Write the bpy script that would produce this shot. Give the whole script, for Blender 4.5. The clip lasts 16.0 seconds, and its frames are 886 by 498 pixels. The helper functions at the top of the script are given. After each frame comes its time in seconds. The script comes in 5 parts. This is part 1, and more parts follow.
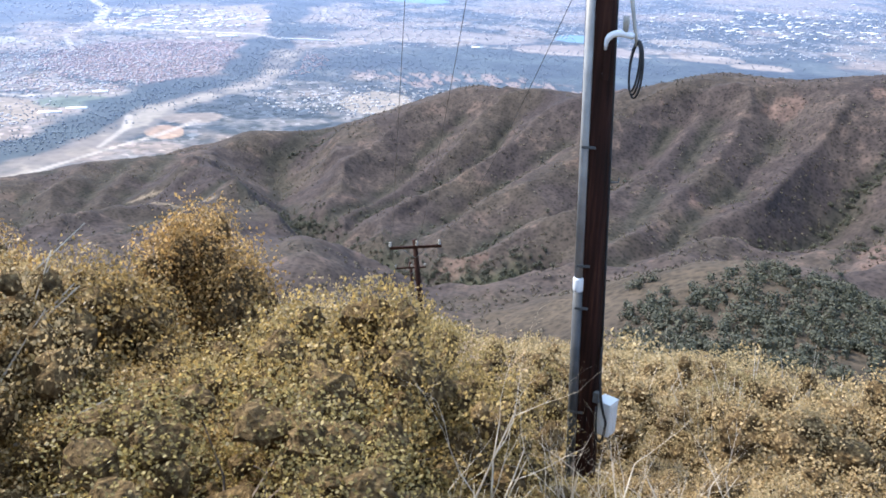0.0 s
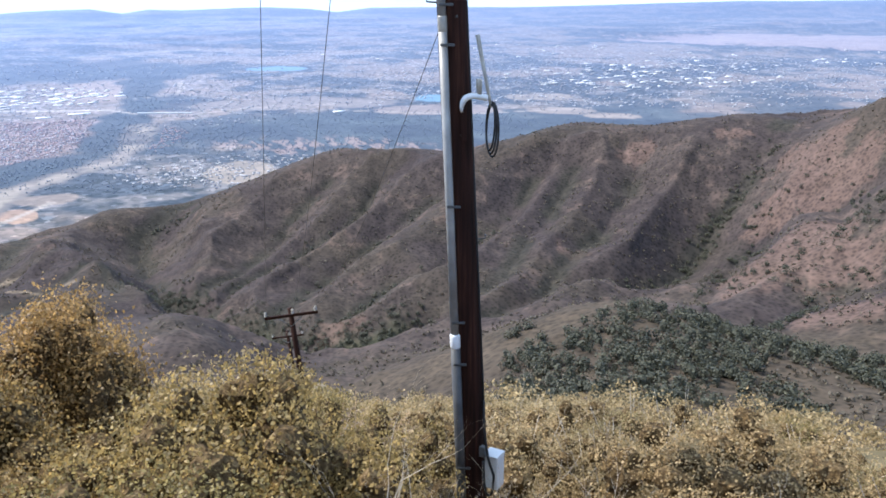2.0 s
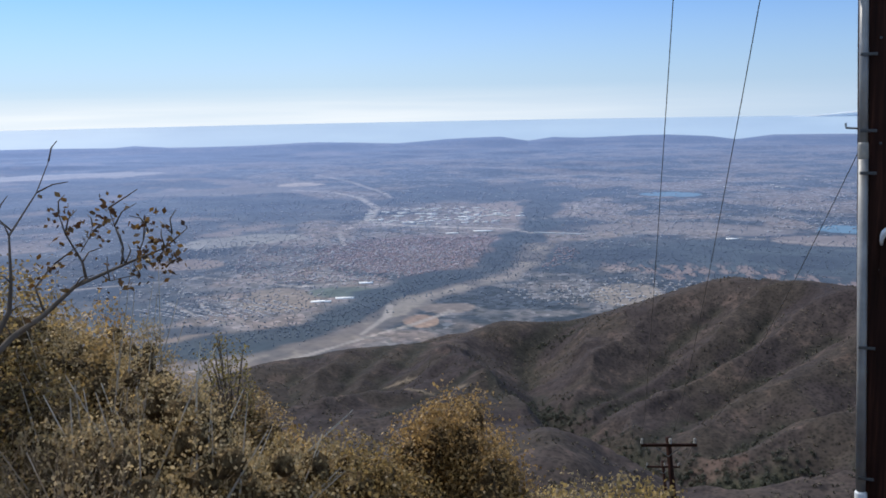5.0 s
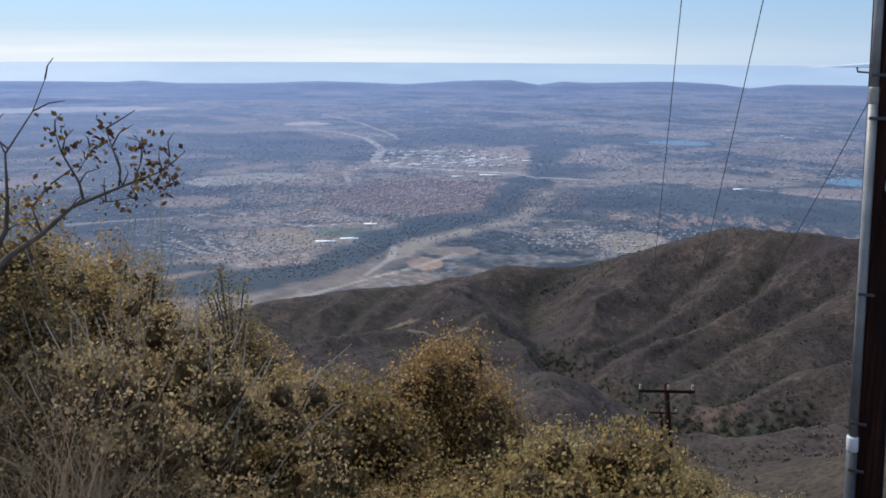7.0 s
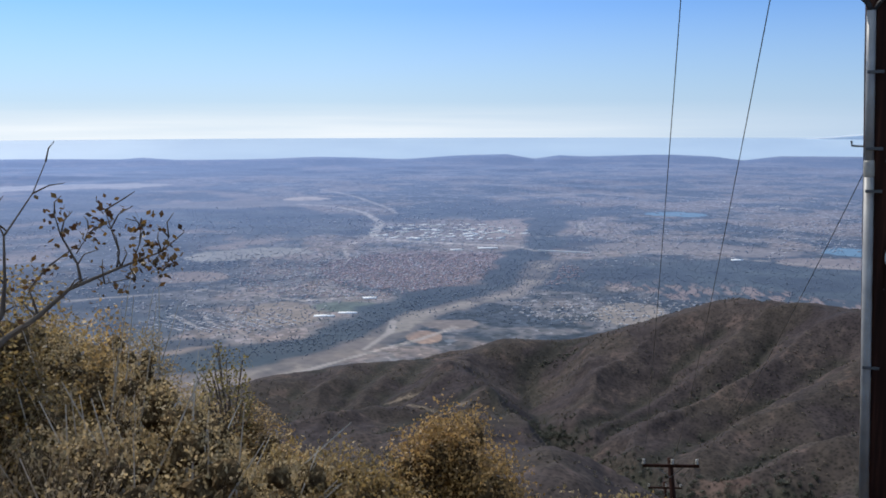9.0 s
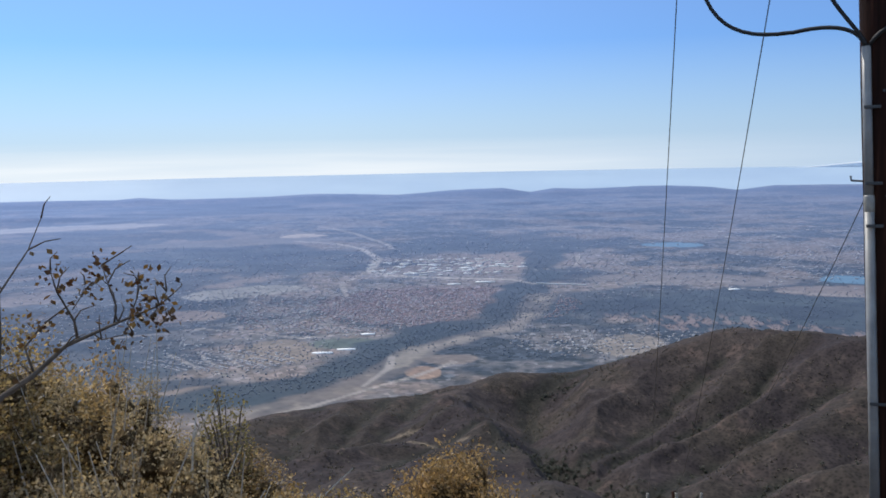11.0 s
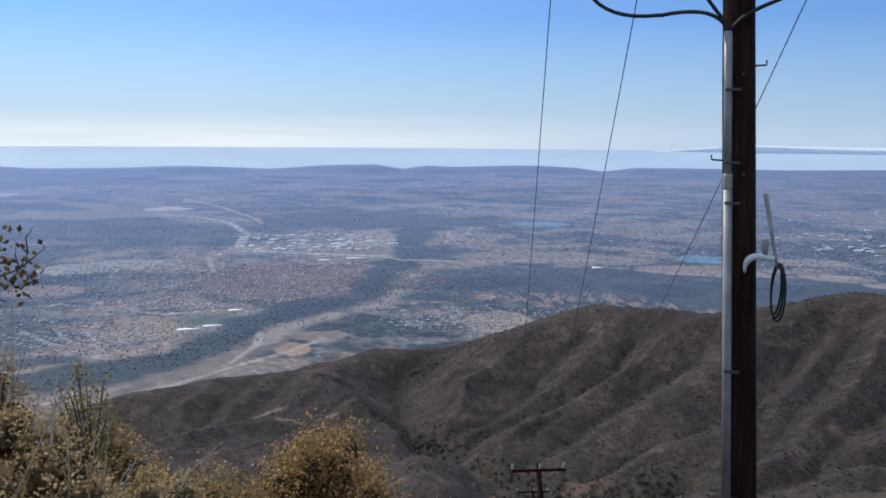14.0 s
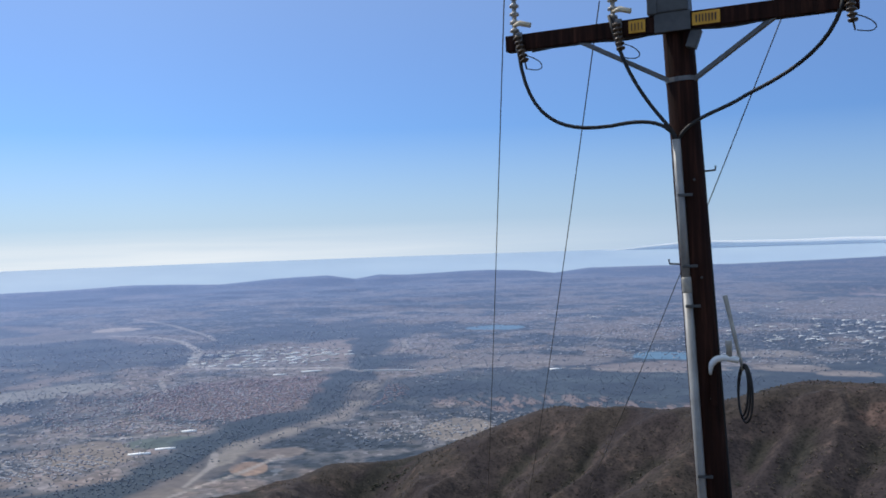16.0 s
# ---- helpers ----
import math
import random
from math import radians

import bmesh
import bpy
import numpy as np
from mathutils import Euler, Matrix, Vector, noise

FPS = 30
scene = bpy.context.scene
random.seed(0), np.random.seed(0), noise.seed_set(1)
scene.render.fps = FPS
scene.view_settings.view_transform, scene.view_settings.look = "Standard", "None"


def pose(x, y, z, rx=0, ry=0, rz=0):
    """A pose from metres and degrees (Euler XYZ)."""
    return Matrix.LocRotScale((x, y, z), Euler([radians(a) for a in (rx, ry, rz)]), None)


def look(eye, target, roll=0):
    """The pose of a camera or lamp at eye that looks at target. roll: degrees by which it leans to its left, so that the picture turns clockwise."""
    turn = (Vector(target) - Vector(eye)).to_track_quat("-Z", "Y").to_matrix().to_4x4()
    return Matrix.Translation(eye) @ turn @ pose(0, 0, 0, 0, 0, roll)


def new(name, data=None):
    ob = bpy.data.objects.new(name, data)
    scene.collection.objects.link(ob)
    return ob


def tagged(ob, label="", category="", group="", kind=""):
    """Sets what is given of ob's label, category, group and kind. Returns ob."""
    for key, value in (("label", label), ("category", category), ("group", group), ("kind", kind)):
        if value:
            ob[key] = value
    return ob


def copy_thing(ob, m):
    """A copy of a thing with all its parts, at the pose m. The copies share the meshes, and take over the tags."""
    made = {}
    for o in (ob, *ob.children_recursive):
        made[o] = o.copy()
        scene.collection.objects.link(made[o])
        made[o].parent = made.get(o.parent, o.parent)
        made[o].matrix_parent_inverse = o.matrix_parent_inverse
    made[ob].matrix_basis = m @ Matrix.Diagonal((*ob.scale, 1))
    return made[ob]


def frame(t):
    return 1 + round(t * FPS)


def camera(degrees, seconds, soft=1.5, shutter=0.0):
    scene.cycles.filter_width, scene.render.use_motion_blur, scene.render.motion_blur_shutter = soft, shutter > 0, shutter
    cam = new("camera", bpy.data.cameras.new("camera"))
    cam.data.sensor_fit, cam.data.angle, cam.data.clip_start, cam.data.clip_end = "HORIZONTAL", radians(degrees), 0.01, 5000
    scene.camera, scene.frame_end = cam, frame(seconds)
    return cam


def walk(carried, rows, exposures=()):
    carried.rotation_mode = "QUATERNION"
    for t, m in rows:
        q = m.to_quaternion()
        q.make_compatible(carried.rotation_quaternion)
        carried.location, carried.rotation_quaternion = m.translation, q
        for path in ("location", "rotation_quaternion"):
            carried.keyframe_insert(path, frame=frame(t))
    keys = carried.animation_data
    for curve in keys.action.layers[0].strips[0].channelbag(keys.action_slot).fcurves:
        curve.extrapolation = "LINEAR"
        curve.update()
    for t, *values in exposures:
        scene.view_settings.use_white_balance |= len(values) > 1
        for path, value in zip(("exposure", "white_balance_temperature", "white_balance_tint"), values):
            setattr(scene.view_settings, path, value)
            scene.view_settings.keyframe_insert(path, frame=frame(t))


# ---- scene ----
# ---- the camera: eye level is z = 0 ----
cam = camera(51.34, 16.0, 1.75)
PATH = [
    (0.0, pose(0.045, -0.003, -0.034, 69.430, -1.806, -8.166)),
    (0.5, pose(0.068, -0.021, -0.013, 69.361, -0.840, -12.377)),
    (1.0, pose(0.066, -0.020, -0.002, 70.899, -0.439, -14.599)),
    (1.5, pose(0.045, -0.033, 0.001, 72.442, -0.177, -14.354)),
    (2.0, pose(0.048, -0.049, 0.009, 73.297, 0.077, -16.994)),
    (2.5, pose(0.056, -0.037, 0.013, 74.013, 0.289, -17.334)),
    (3.0, pose(0.048, 0.011, 0.011, 77.194, 1.704, -8.052)),
    (3.5, pose(0.005, -0.025, 0.020, 81.837, 2.033, -0.292)),
    (4.0, pose(0.009, -0.028, 0.013, 82.648, 1.055, 2.117)),
    (4.5, pose(0.004, -0.032, 0.003, 81.876, 0.238, 3.561)),
    (5.0, pose(-0.012, -0.048, 0.008, 81.155, 1.053, 6.915)),
    (5.2, pose(-0.018, -0.061, 0.006, 80.539, 1.246, 7.972)),
    (7.3, pose(0.017, -0.018, -0.054, 77.558, -0.863, 7.072)),
    (7.5, pose(0.020, 0.001, -0.059, 77.890, -0.763, 6.139)),
    (8.0, pose(0.024, 0.016, -0.026, 80.957, 0.586, 3.459)),
    (8.5, pose(0.013, -0.010, -0.029, 82.148, -0.195, 5.773)),
    (8.7, pose(0.009, -0.013, -0.029, 82.131, -0.338, 6.795)),
    (10.8, pose(-0.019, 0.033, 0.015, 83.442, 1.103, 8.440)),
    (11.0, pose(-0.018, 0.037, 0.019, 84.321, 1.173, 7.034)),
    (11.5, pose(-0.015, 0.013, 0.017, 85.512, 1.131, 5.263)),
    (12.0, pose(-0.006, 0.021, 0.018, 86.385, 1.089, 4.846)),
    (12.5, pose(-0.023, 0.016, 0.021, 86.608, 0.261, 4.597)),
    (13.0, pose(-0.050, 0.039, 0.020, 86.982, -0.031, 3.303)),
    (13.5, pose(-0.120, 0.013, 0.006, 84.578, -0.378, 1.632)),
    (14.0, pose(-0.049, 0.035, -0.020, 82.818, -0.479, -0.821)),
    (14.5, pose(0.020, 0.006, 0.001, 83.545, 2.936, -4.428)),
    (15.0, pose(-0.005, 0.047, 0.011, 87.498, 3.793, -5.417)),
    (15.5, pose(-0.055, 0.047, 0.019, 88.175, 3.253, -5.028)),
    (16.0, pose(-0.103, 0.079, 0.033, 89.425, 1.930, -3.832)),
]
EXPOSURES = [(0, 1.25), (0.5, 1.48), (1.0, 1.3), (1.5, 1.05), (2.0, 0.95), (2.5, 0.93), (3.0, 0.55), (3.5, 0.03), (4.0, -0.3), (4.5, -0.5), (5.0, -0.2), (7.5, -0.22), (8.5, -0.22), (12.5, -0.25), (14.5, -0.25), (16, -0.33)]
walk(cam, PATH, EXPOSURES)

# ---- world and sun ----
SUN_AZ, SUN_EL = -52.0, 46.0     # degrees; azimuth from +y towards +x
world = bpy.data.worlds.new("world")
scene.world = world
world.use_nodes = True
wn = world.node_tree
wn.nodes.clear()
w_out = wn.nodes.new("ShaderNodeOutputWorld")
w_bg = wn.nodes.new("ShaderNodeBackground")
w_sky = wn.nodes.new("ShaderNodeTexSky")
w_sky.sky_type = "NISHITA"
w_sky.sun_disc = False
w_sky.sun_elevation = radians(SUN_EL)
w_sky.sun_rotation = radians(SUN_AZ)
w_sky.altitude = 900
w_sky.air_density = 1.0
w_sky.dust_density = 0.6
w_sky.ozone_density = 3.0
w_bg.inputs["Strength"].default_value = 0.13
# a deeper blue overhead, pale haze and a streak of low cloud over the sea
w_tc = wn.nodes.new("ShaderNodeTexCoord")
w_sep = wn.nodes.new("ShaderNodeSeparateXYZ")
wn.links.new(w_tc.outputs["Generated"], w_sep.inputs[0])
w_tint = wn.nodes.new("ShaderNodeMix")
w_tint.data_type, w_tint.blend_type = "RGBA", "MULTIPLY"
w_tint.inputs["Factor"].default_value = 1.0
wn.links.new(w_sky.outputs[0], w_tint.inputs[6])
w_east = wn.nodes.new("ShaderNodeMapRange")
w_east.inputs["From Min"].default_value, w_east.inputs["From Max"].default_value = -0.25, 0.6
wn.links.new(w_sep.outputs["X"], w_east.inputs["Value"])
w_deep = wn.nodes.new("ShaderNodeMix")
w_deep.data_type = "RGBA"
w_deep.inputs[6].default_value, w_deep.inputs[7].default_value = (0.42, 0.77, 1.28, 1), (0.29, 0.6, 1.1, 1)
wn.links.new(w_east.outputs[0], w_deep.inputs["Factor"])
wn.links.new(w_deep.outputs[2], w_tint.inputs[7])
w_haze = wn.nodes.new("ShaderNodeValToRGB")
for e, (p, v) in zip((w_haze.color_ramp.elements[0], w_haze.color_ramp.elements[1], w_haze.color_ramp.elements.new(0.08), w_haze.color_ramp.elements.new(0.16)),
                     ((0.0, 0.9), (0.24, 0.0), (0.05, 0.58), (0.12, 0.19))):
    e.position, e.color = p, (v, v, v, 1)
wn.links.new(w_sep.outputs["Z"], w_haze.inputs["Fac"])
w_pale = wn.nodes.new("ShaderNodeMix")
w_pale.data_type = "RGBA"
w_hue = wn.nodes.new("ShaderNodeMix")
w_hue.data_type = "RGBA"
w_hue.inputs[6].default_value, w_hue.inputs[7].default_value = (5.6, 6.8, 8.1, 1), (4.0, 5.4, 7.3, 1)
wn.links.new(w_east.outputs[0], w_hue.inputs["Factor"])
wn.links.new(w_hue.outputs[2], w_pale.inputs[7])
wn.links.new(w_haze.outputs[0], w_pale.inputs["Factor"])
wn.links.new(w_tint.outputs[2], w_pale.inputs[6])
w_map = wn.nodes.new("ShaderNodeMapping")
w_map.inputs["Scale"].default_value = (2.2, 2.2, 60)
wn.links.new(w_tc.outputs["Generated"], w_map.inputs["Vector"])
w_nz = wn.nodes.new("ShaderNodeTexNoise")
w_nz.inputs["Scale"].default_value, w_nz.inputs["Detail"].default_value = 1.6, 5
wn.links.new(w_map.outputs[0], w_nz.inputs["Vector"])
w_low = wn.nodes.new("ShaderNodeMapRange")
w_low.inputs["From Min"].default_value, w_low.inputs["From Max"].default_value = 0.022, -0.006
wn.links.new(w_sep.outputs["Z"], w_low.inputs["Value"])
w_side = wn.nodes.new("ShaderNodeMapRange")
w_side.inputs["From Min"].default_value, w_side.inputs["From Max"].default_value = 0.3, -0.25
w_side.inputs["To Min"].default_value = 0.15
wn.links.new(w_sep.outputs["X"], w_side.inputs["Value"])
w_m1 = wn.nodes.new("ShaderNodeMath")
w_m1.operation = "MULTIPLY"
wn.links.new(w_low.outputs[0], w_m1.inputs[0])
wn.links.new(w_nz.outputs["Fac"], w_m1.inputs[1])
w_m2 = wn.nodes.new("ShaderNodeMath")
w_m2.operation, w_m2.use_clamp = "MULTIPLY", True
wn.links.new(w_m1.outputs[0], w_m2.inputs[0])
wn.links.new(w_side.outputs[0], w_m2.inputs[1])
w_cloud = wn.nodes.new("ShaderNodeMix")
w_cloud.data_type = "RGBA"
w_cloud.inputs[7].default_value = (9.2, 9.4, 9.5, 1)
wn.links.new(w_m2.outputs[0], w_cloud.inputs["Factor"])
wn.links.new(w_pale.outputs[2], w_cloud.inputs[6])
wn.links.new(w_cloud.outputs[2], w_bg.inputs[0])
wn.links.new(w_bg.outputs[0], w_out.inputs[0])

sun_data = bpy.data.lights.new("sun", "SUN")
sun_data.energy, sun_data.angle, sun_data.color = 4.0, radians(0.53), (1.0, 0.94, 0.85)
sun = new("sun", sun_data)
_a, _e = radians(SUN_AZ), radians(SUN_EL)
SUN_DIR = Vector((math.sin(_a) * math.cos(_e), math.cos(_a) * math.cos(_e), math.sin(_e)))
sun.matrix_world = look(SUN_DIR * 50, (0, 0, 0))


# ---- small helpers ----
def link_mesh(name, verts, faces, mat, parent=None, smooth=False, label=""):
    """A mesh object from arrays of vertices and faces (all faces of one size)."""
    me = bpy.data.meshes.new(name)
    verts = np.asarray(verts, np.float32)
    faces = np.asarray(faces, np.int32)
    n = faces.shape[1]
    me.vertices.add(len(verts))
    me.vertices.foreach_set("co", verts.ravel())
    me.loops.add(faces.size)
    me.loops.foreach_set("vertex_index", faces.ravel())
    me.polygons.add(len(faces))
    me.polygons.foreach_set("loop_start", np.arange(len(faces), dtype=np.int32) * n)
    me.polygons.foreach_set("loop_total", np.full(len(faces), n, np.int32))
    me.update(calc_edges=True)
    if smooth:
        me.shade_smooth()
    me.materials.append(mat)
    ob = new(name, me)
    ob.parent = parent
    if label:
        tagged(ob, label)
    return ob


def part(name, bm, mat, parent=None, label="", smooth=False):
    me = bpy.data.meshes.new(name)
    bm.normal_update()
    bm.to_mesh(me)
    bm.free()
    if smooth:
        me.shade_smooth()
    me.materials.append(mat)
    ob = new(name, me)
    ob.parent = parent
    if label:
        tagged(ob, label)
    return ob


def add_box(bm, centre, size, turn=None, bevel=0.0):
    m = Matrix.Translation(centre) @ (turn or Matrix()) @ Matrix.Diagonal((*size, 1))
    got = bmesh.ops.create_cube(bm, size=1.0, matrix=m)
    if bevel:
        edges = list({e for v in got["verts"] for e in v.link_edges})
        bmesh.ops.bevel(bm, geom=edges, offset=bevel, segments=2, affect="EDGES", profile=0.5)


def add_tube(bm, points, radii, sides=8, cap=True):
    """A tube through points; radii one number or one for each point."""
    pts = [Vector(p) for p in points]
    if not isinstance(radii, (list, tuple)):
        radii = [radii] * len(pts)
    rings, side = [], None
    for i, p in enumerate(pts):
        d = (pts[min(i + 1, len(pts) - 1)] - pts[max(i - 1, 0)]).normalized()
        if side is None:
            side = d.orthogonal().normalized()
        side = (side - d * side.dot(d)).normalized()
        up = d.cross(side)
        rings.append([bm.verts.new(p + radii[i] * (math.cos(a) * side + math.sin(a) * up))
                      for a in [2 * math.pi * k / sides for k in range(sides)]])
    for r0, r1 in zip(rings, rings[1:]):
        for k in range(sides):
            bm.faces.new((r0[k], r0[(k + 1) % sides], r1[(k + 1) % sides], r1[k]))
    if cap:
        bm.faces.new(rings[0][::-1])
        bm.faces.new(rings[-1])


def curve_points(p0, p1, p2, p3, n=14):
    p0, p1, p2, p3 = (Vector(p) for p in (p0, p1, p2, p3))
    return [(1 - t) ** 3 * p0 + 3 * t * (1 - t) ** 2 * p1 + 3 * t * t * (1 - t) * p2 + t ** 3 * p3
            for t in [i / (n - 1) for i in range(n)]]


def thing(name, label, category, group="", at=(0, 0, 0)):
    ob = new(name)
    ob.empty_display_size = 0.2
    ob.location = at
    return tagged(ob, label, category, group)


# ---- noise on arrays ----
def lattice(ix, iy, seed):
    h = (ix.astype(np.int64) * 374761393 + iy.astype(np.int64) * 668265263 + seed * 982451653) & 0xFFFFFFFF
    h = ((h ^ (h >> 13)) * 1274126177) & 0xFFFFFFFF
    return ((h ^ (h >> 16)) & 0xFFFF) / 65535.0


def value_noise(x, y, seed=0):
    x, y = np.asarray(x, float), np.asarray(y, float)
    ix, iy = np.floor(x), np.floor(y)
    fx, fy = x - ix, y - iy
    fx, fy = fx * fx * (3 - 2 * fx), fy * fy * (3 - 2 * fy)
    a, b = lattice(ix, iy, seed), lattice(ix + 1, iy, seed)
    c, d = lattice(ix, iy + 1, seed), lattice(ix + 1, iy + 1, seed)
    return a + (b - a) * fx + (c - a) * fy + (a - b - c + d) * fx * fy


def fbm(x, y, octaves=4, seed=0):
    total, amp, norm = 0.0, 1.0, 0.0
    for k in range(octaves):
        total = total + amp * value_noise(np.asarray(x) * 2 ** k + 17.3 * k, np.asarray(y) * 2 ** k - 9.1 * k, seed + k)
        norm += amp
        amp *= 0.5
    return total / norm


def step(a, b, x):
    t = np.clip((np.asarray(x, float) - a) / (b - a), 0, 1)
    return t * t * (3 - 2 * t)


def near_line(x, y, line):
    """The distance from points to a polyline."""
    best = np.full(np.shape(x), 1e9)
    for (ax, ay), (bx, by) in zip(line, line[1:]):
        dx, dy = bx - ax, by - ay
        t = np.clip(((x - ax) * dx + (y - ay) * dy) / (dx * dx + dy * dy + 1e-9), 0, 1)
        best = np.minimum(best, np.hypot(x - ax - t * dx, y - ay - t * dy))
    return best


# ---- the lie of the land ----
# Ridges and valleys: azimuth and elevation in degrees from the hilltop, distance in metres.
RIDGE_MAIN = [(-44.33, -21.67, 1000), (-29.55, -18.71, 1100), (-19.7, -15.76, 1250), (-13.79, -14.97, 1300), (-10.24, -14.68, 1330), (-6.6, -14.38, 1350),
              (-3.35, -13.4, 1400), (0.3, -13.3, 1450), (2.66, -12.8, 1450), (5.42, -12.12, 1420), (7.88, -11.23, 1400), (10.74, -10.44, 1380),
              (13.89, -11.13, 1400), (17.24, -10.83, 1350), (21.37, -10.34, 1300), (25.91, -8.77, 1250), (27.97, -9.16, 1250),
              (35.76, -7.98, 1150), (39.5, -8.27, 1100), (42.85, -6.8, 1000), (49.25, -5.42, 950), (59.1, -3.94, 900)]
CANYON = [(0.2, -14.38, 1300), (-1.58, -15.76, 1150), (-0.89, -18.62, 900), (1.67, -20.98, 740), (4.73, -22.95, 620), (8.77, -24.43, 540),
          (13.79, -24.03, 570), (19.7, -22.85, 600), (27.58, -21.08, 620), (32.51, -19.9, 640), (34.48, -17.73, 760), (36.45, -14.68, 900)]
RIDGE_LEFT = [(-9.65, -17.34, 1000), (-5.52, -16.15, 1050), (-2.76, -16.94, 950), (-1.97, -19.01, 790), (-0.49, -21.67, 620), (3.94, -24.03, 500),
              (-14.78, -20.68, 700), (-7.88, -23.64, 500)]
KNOLL = [(11.72, -24.92, 480), (13.99, -24.23, 460), (19.7, -21.97, 440), (25.22, -20.29, 430), (32.01, -19.5, 420), (37.63, -20.19, 430), (42.35, -20.88, 450)]
SPURS = [(6.3, -15.56, 1100), (11.23, -16.84, 950), (6.01, -20.39, 760), (23.64, -15.86, 850), (16.35, -20.09, 690), (38.81, -16.25, 700),
         (41.76, -14.28, 720), (42.16, -17.73, 560), (44.03, -16.55, 600), (51.22, -14.78, 600)]
FOOT = [(19.7, -26.59, 300), (34.48, -26.1, 280), (44.33, -25.12, 280), (7.88, -28.57, 350), (-29.55, -25.61, 500), (59.1, -14.78, 500), (59.1, -21.67, 250),
        (-59.1, -24.62, 600), (-59.1, -27.58, 250), (0, -28.07, 250), (19.7, -28.07, 180), (39.4, -27.09, 170), (-19.7, -27.58, 300), (-39.4, -27.58, 200)]
BEYOND = [(0, -18.71, 1850), (19.7, -16.75, 1850), (39.4, -13.79, 1750), (-19.7, -21.67, 1650), (-39.4, -23.64, 1500), (59.1, -11.82, 1600)]


def spot(az, el, r):
    a = math.radians(az)
    return r * math.sin(a), r * math.cos(a), r * math.tan(math.radians(el))


_c = np.array([spot(*p) for line in (RIDGE_MAIN, CANYON, RIDGE_LEFT, KNOLL, SPURS, FOOT, BEYOND) for p in line])
_c[:, :2] /= 100


def _kernel(d2):
    return 0.5 * d2 * np.log(d2 + 1e-9)


_n = len(_c)
_A = np.zeros((_n + 3, _n + 3))
_A[:_n, :_n] = _kernel(((_c[:, None, :2] - _c[None, :, :2]) ** 2).sum(-1)) + np.eye(_n) * 0.02
_A[:_n, _n], _A[:_n, _n + 1:] = 1, _c[:, :2]
_A[_n:, :_n] = _A[:_n, _n:].T
_W = np.linalg.solve(_A, np.concatenate([_c[:, 2], [0, 0, 0]]))


def mountain(x, y):
    shape = np.shape(x)
    p = np.stack([np.ravel(x) / 100, np.ravel(y) / 100], 1)
    out = np.empty(len(p))
    for i in range(0, len(p), 40000):
        q = p[i:i + 40000]
        out[i:i + 40000] = _kernel(((q[:, None] - _c[None, :, :2]) ** 2).sum(-1)) @ _W[:_n] + _W[_n] + q @ _W[_n + 1:]
    return out.reshape(shape)


def on_face(az, el, drop):
    """Where a line of sight from the hilltop meets the mountain's main form, lowered by drop metres."""
    a, r = math.radians(az), np.arange(250.0, 1750.0, 4.0)
    over = mountain(r * math.sin(a), r * math.cos(a)) - drop - r * math.tan(math.radians(el))
    k = int(np.argmax(over > 0)) if (over > 0).any() else int(np.argmax(over))
    return r[k] * math.sin(a), r[k] * math.cos(a)


# Beds of the side valleys, from the ridge down to the canyon: azimuth and elevation, then half width and depth in metres.
BEDS = [
    ([(1.08, -14.29), (-0.67, -14.8), (-1.92, -15.57), (-1.89, -17.09), (-1.15, -18.51), (0.29, -20.15), (3.04, -21.89), (6.3, -23.11), (9.31, -23.15), (12.35, -22.75), (15.38, -21.87)], 80, 50),
    ([(9.56, -12.76), (6.61, -15.64), (3.64, -17.95), (0.37, -19.13)], 62, 34),
    ([(13.12, -12.95), (11.31, -14.86), (8.02, -16.73), (4.7, -18.35), (1.72, -20.08)], 60, 34),
    ([(16.36, -13.79), (13.85, -15.74), (10.91, -17.65), (7.93, -19.34), (4.53, -21.46)], 58, 32),
    ([(22.73, -12.59), (20.03, -15.8), (16.45, -18.34), (13.12, -19.25), (9.74, -21.14)], 60, 34),
    ([(25.15, -12.14), (23.58, -14.97), (21.23, -18.2), (18.34, -20.06), (14.62, -21.87)], 55, 28),
    ([(29.2, -11.59), (27.74, -14.39), (25.51, -17.29), (23.15, -19.86), (20.26, -21.39)], 60, 30),
    ([(37.85, -9.2), (36.09, -12.08), (33.85, -14.76), (32.94, -16.86), (31.59, -18.51), (27.48, -19.57)], 70, 42),
    ([(41.12, -13.49), (37.52, -15.69), (35.41, -16.76), (33.4, -19.34), (29.99, -19.86)], 50, 26),
    ([(2.5, -13.67), (0.04, -14.44), (-1.34, -14.76)], 50, 26),
    ([(41.83, -17.86), (39.36, -19.54), (36.96, -20.88), (34.74, -21.86)], 50, 22),
    ([(-6.45, -13.9), (-8.16, -14.76), (-10.25, -16.28), (-11.78, -18.35)], 60, 26),
    ([(-10.58, -14.9), (-13.17, -16.64), (-15.06, -18.92)], 60, 26),
    ([(-15.27, -15.5), (-16.74, -16.78), (-17.55, -18.75)], 60, 26),
    ([(-5.3, -17.4), (-9.61, -18.83), (-12.21, -20.09)], 60, 22),
    ([(-4.3, -17.56), (-3.13, -19.36), (-1.91, -21.16)], 40, 16),
]
BED_LINES = [([on_face(az, el, 0.6 * deep) for az, el in line], wide, deep) for line, wide, deep in BEDS]


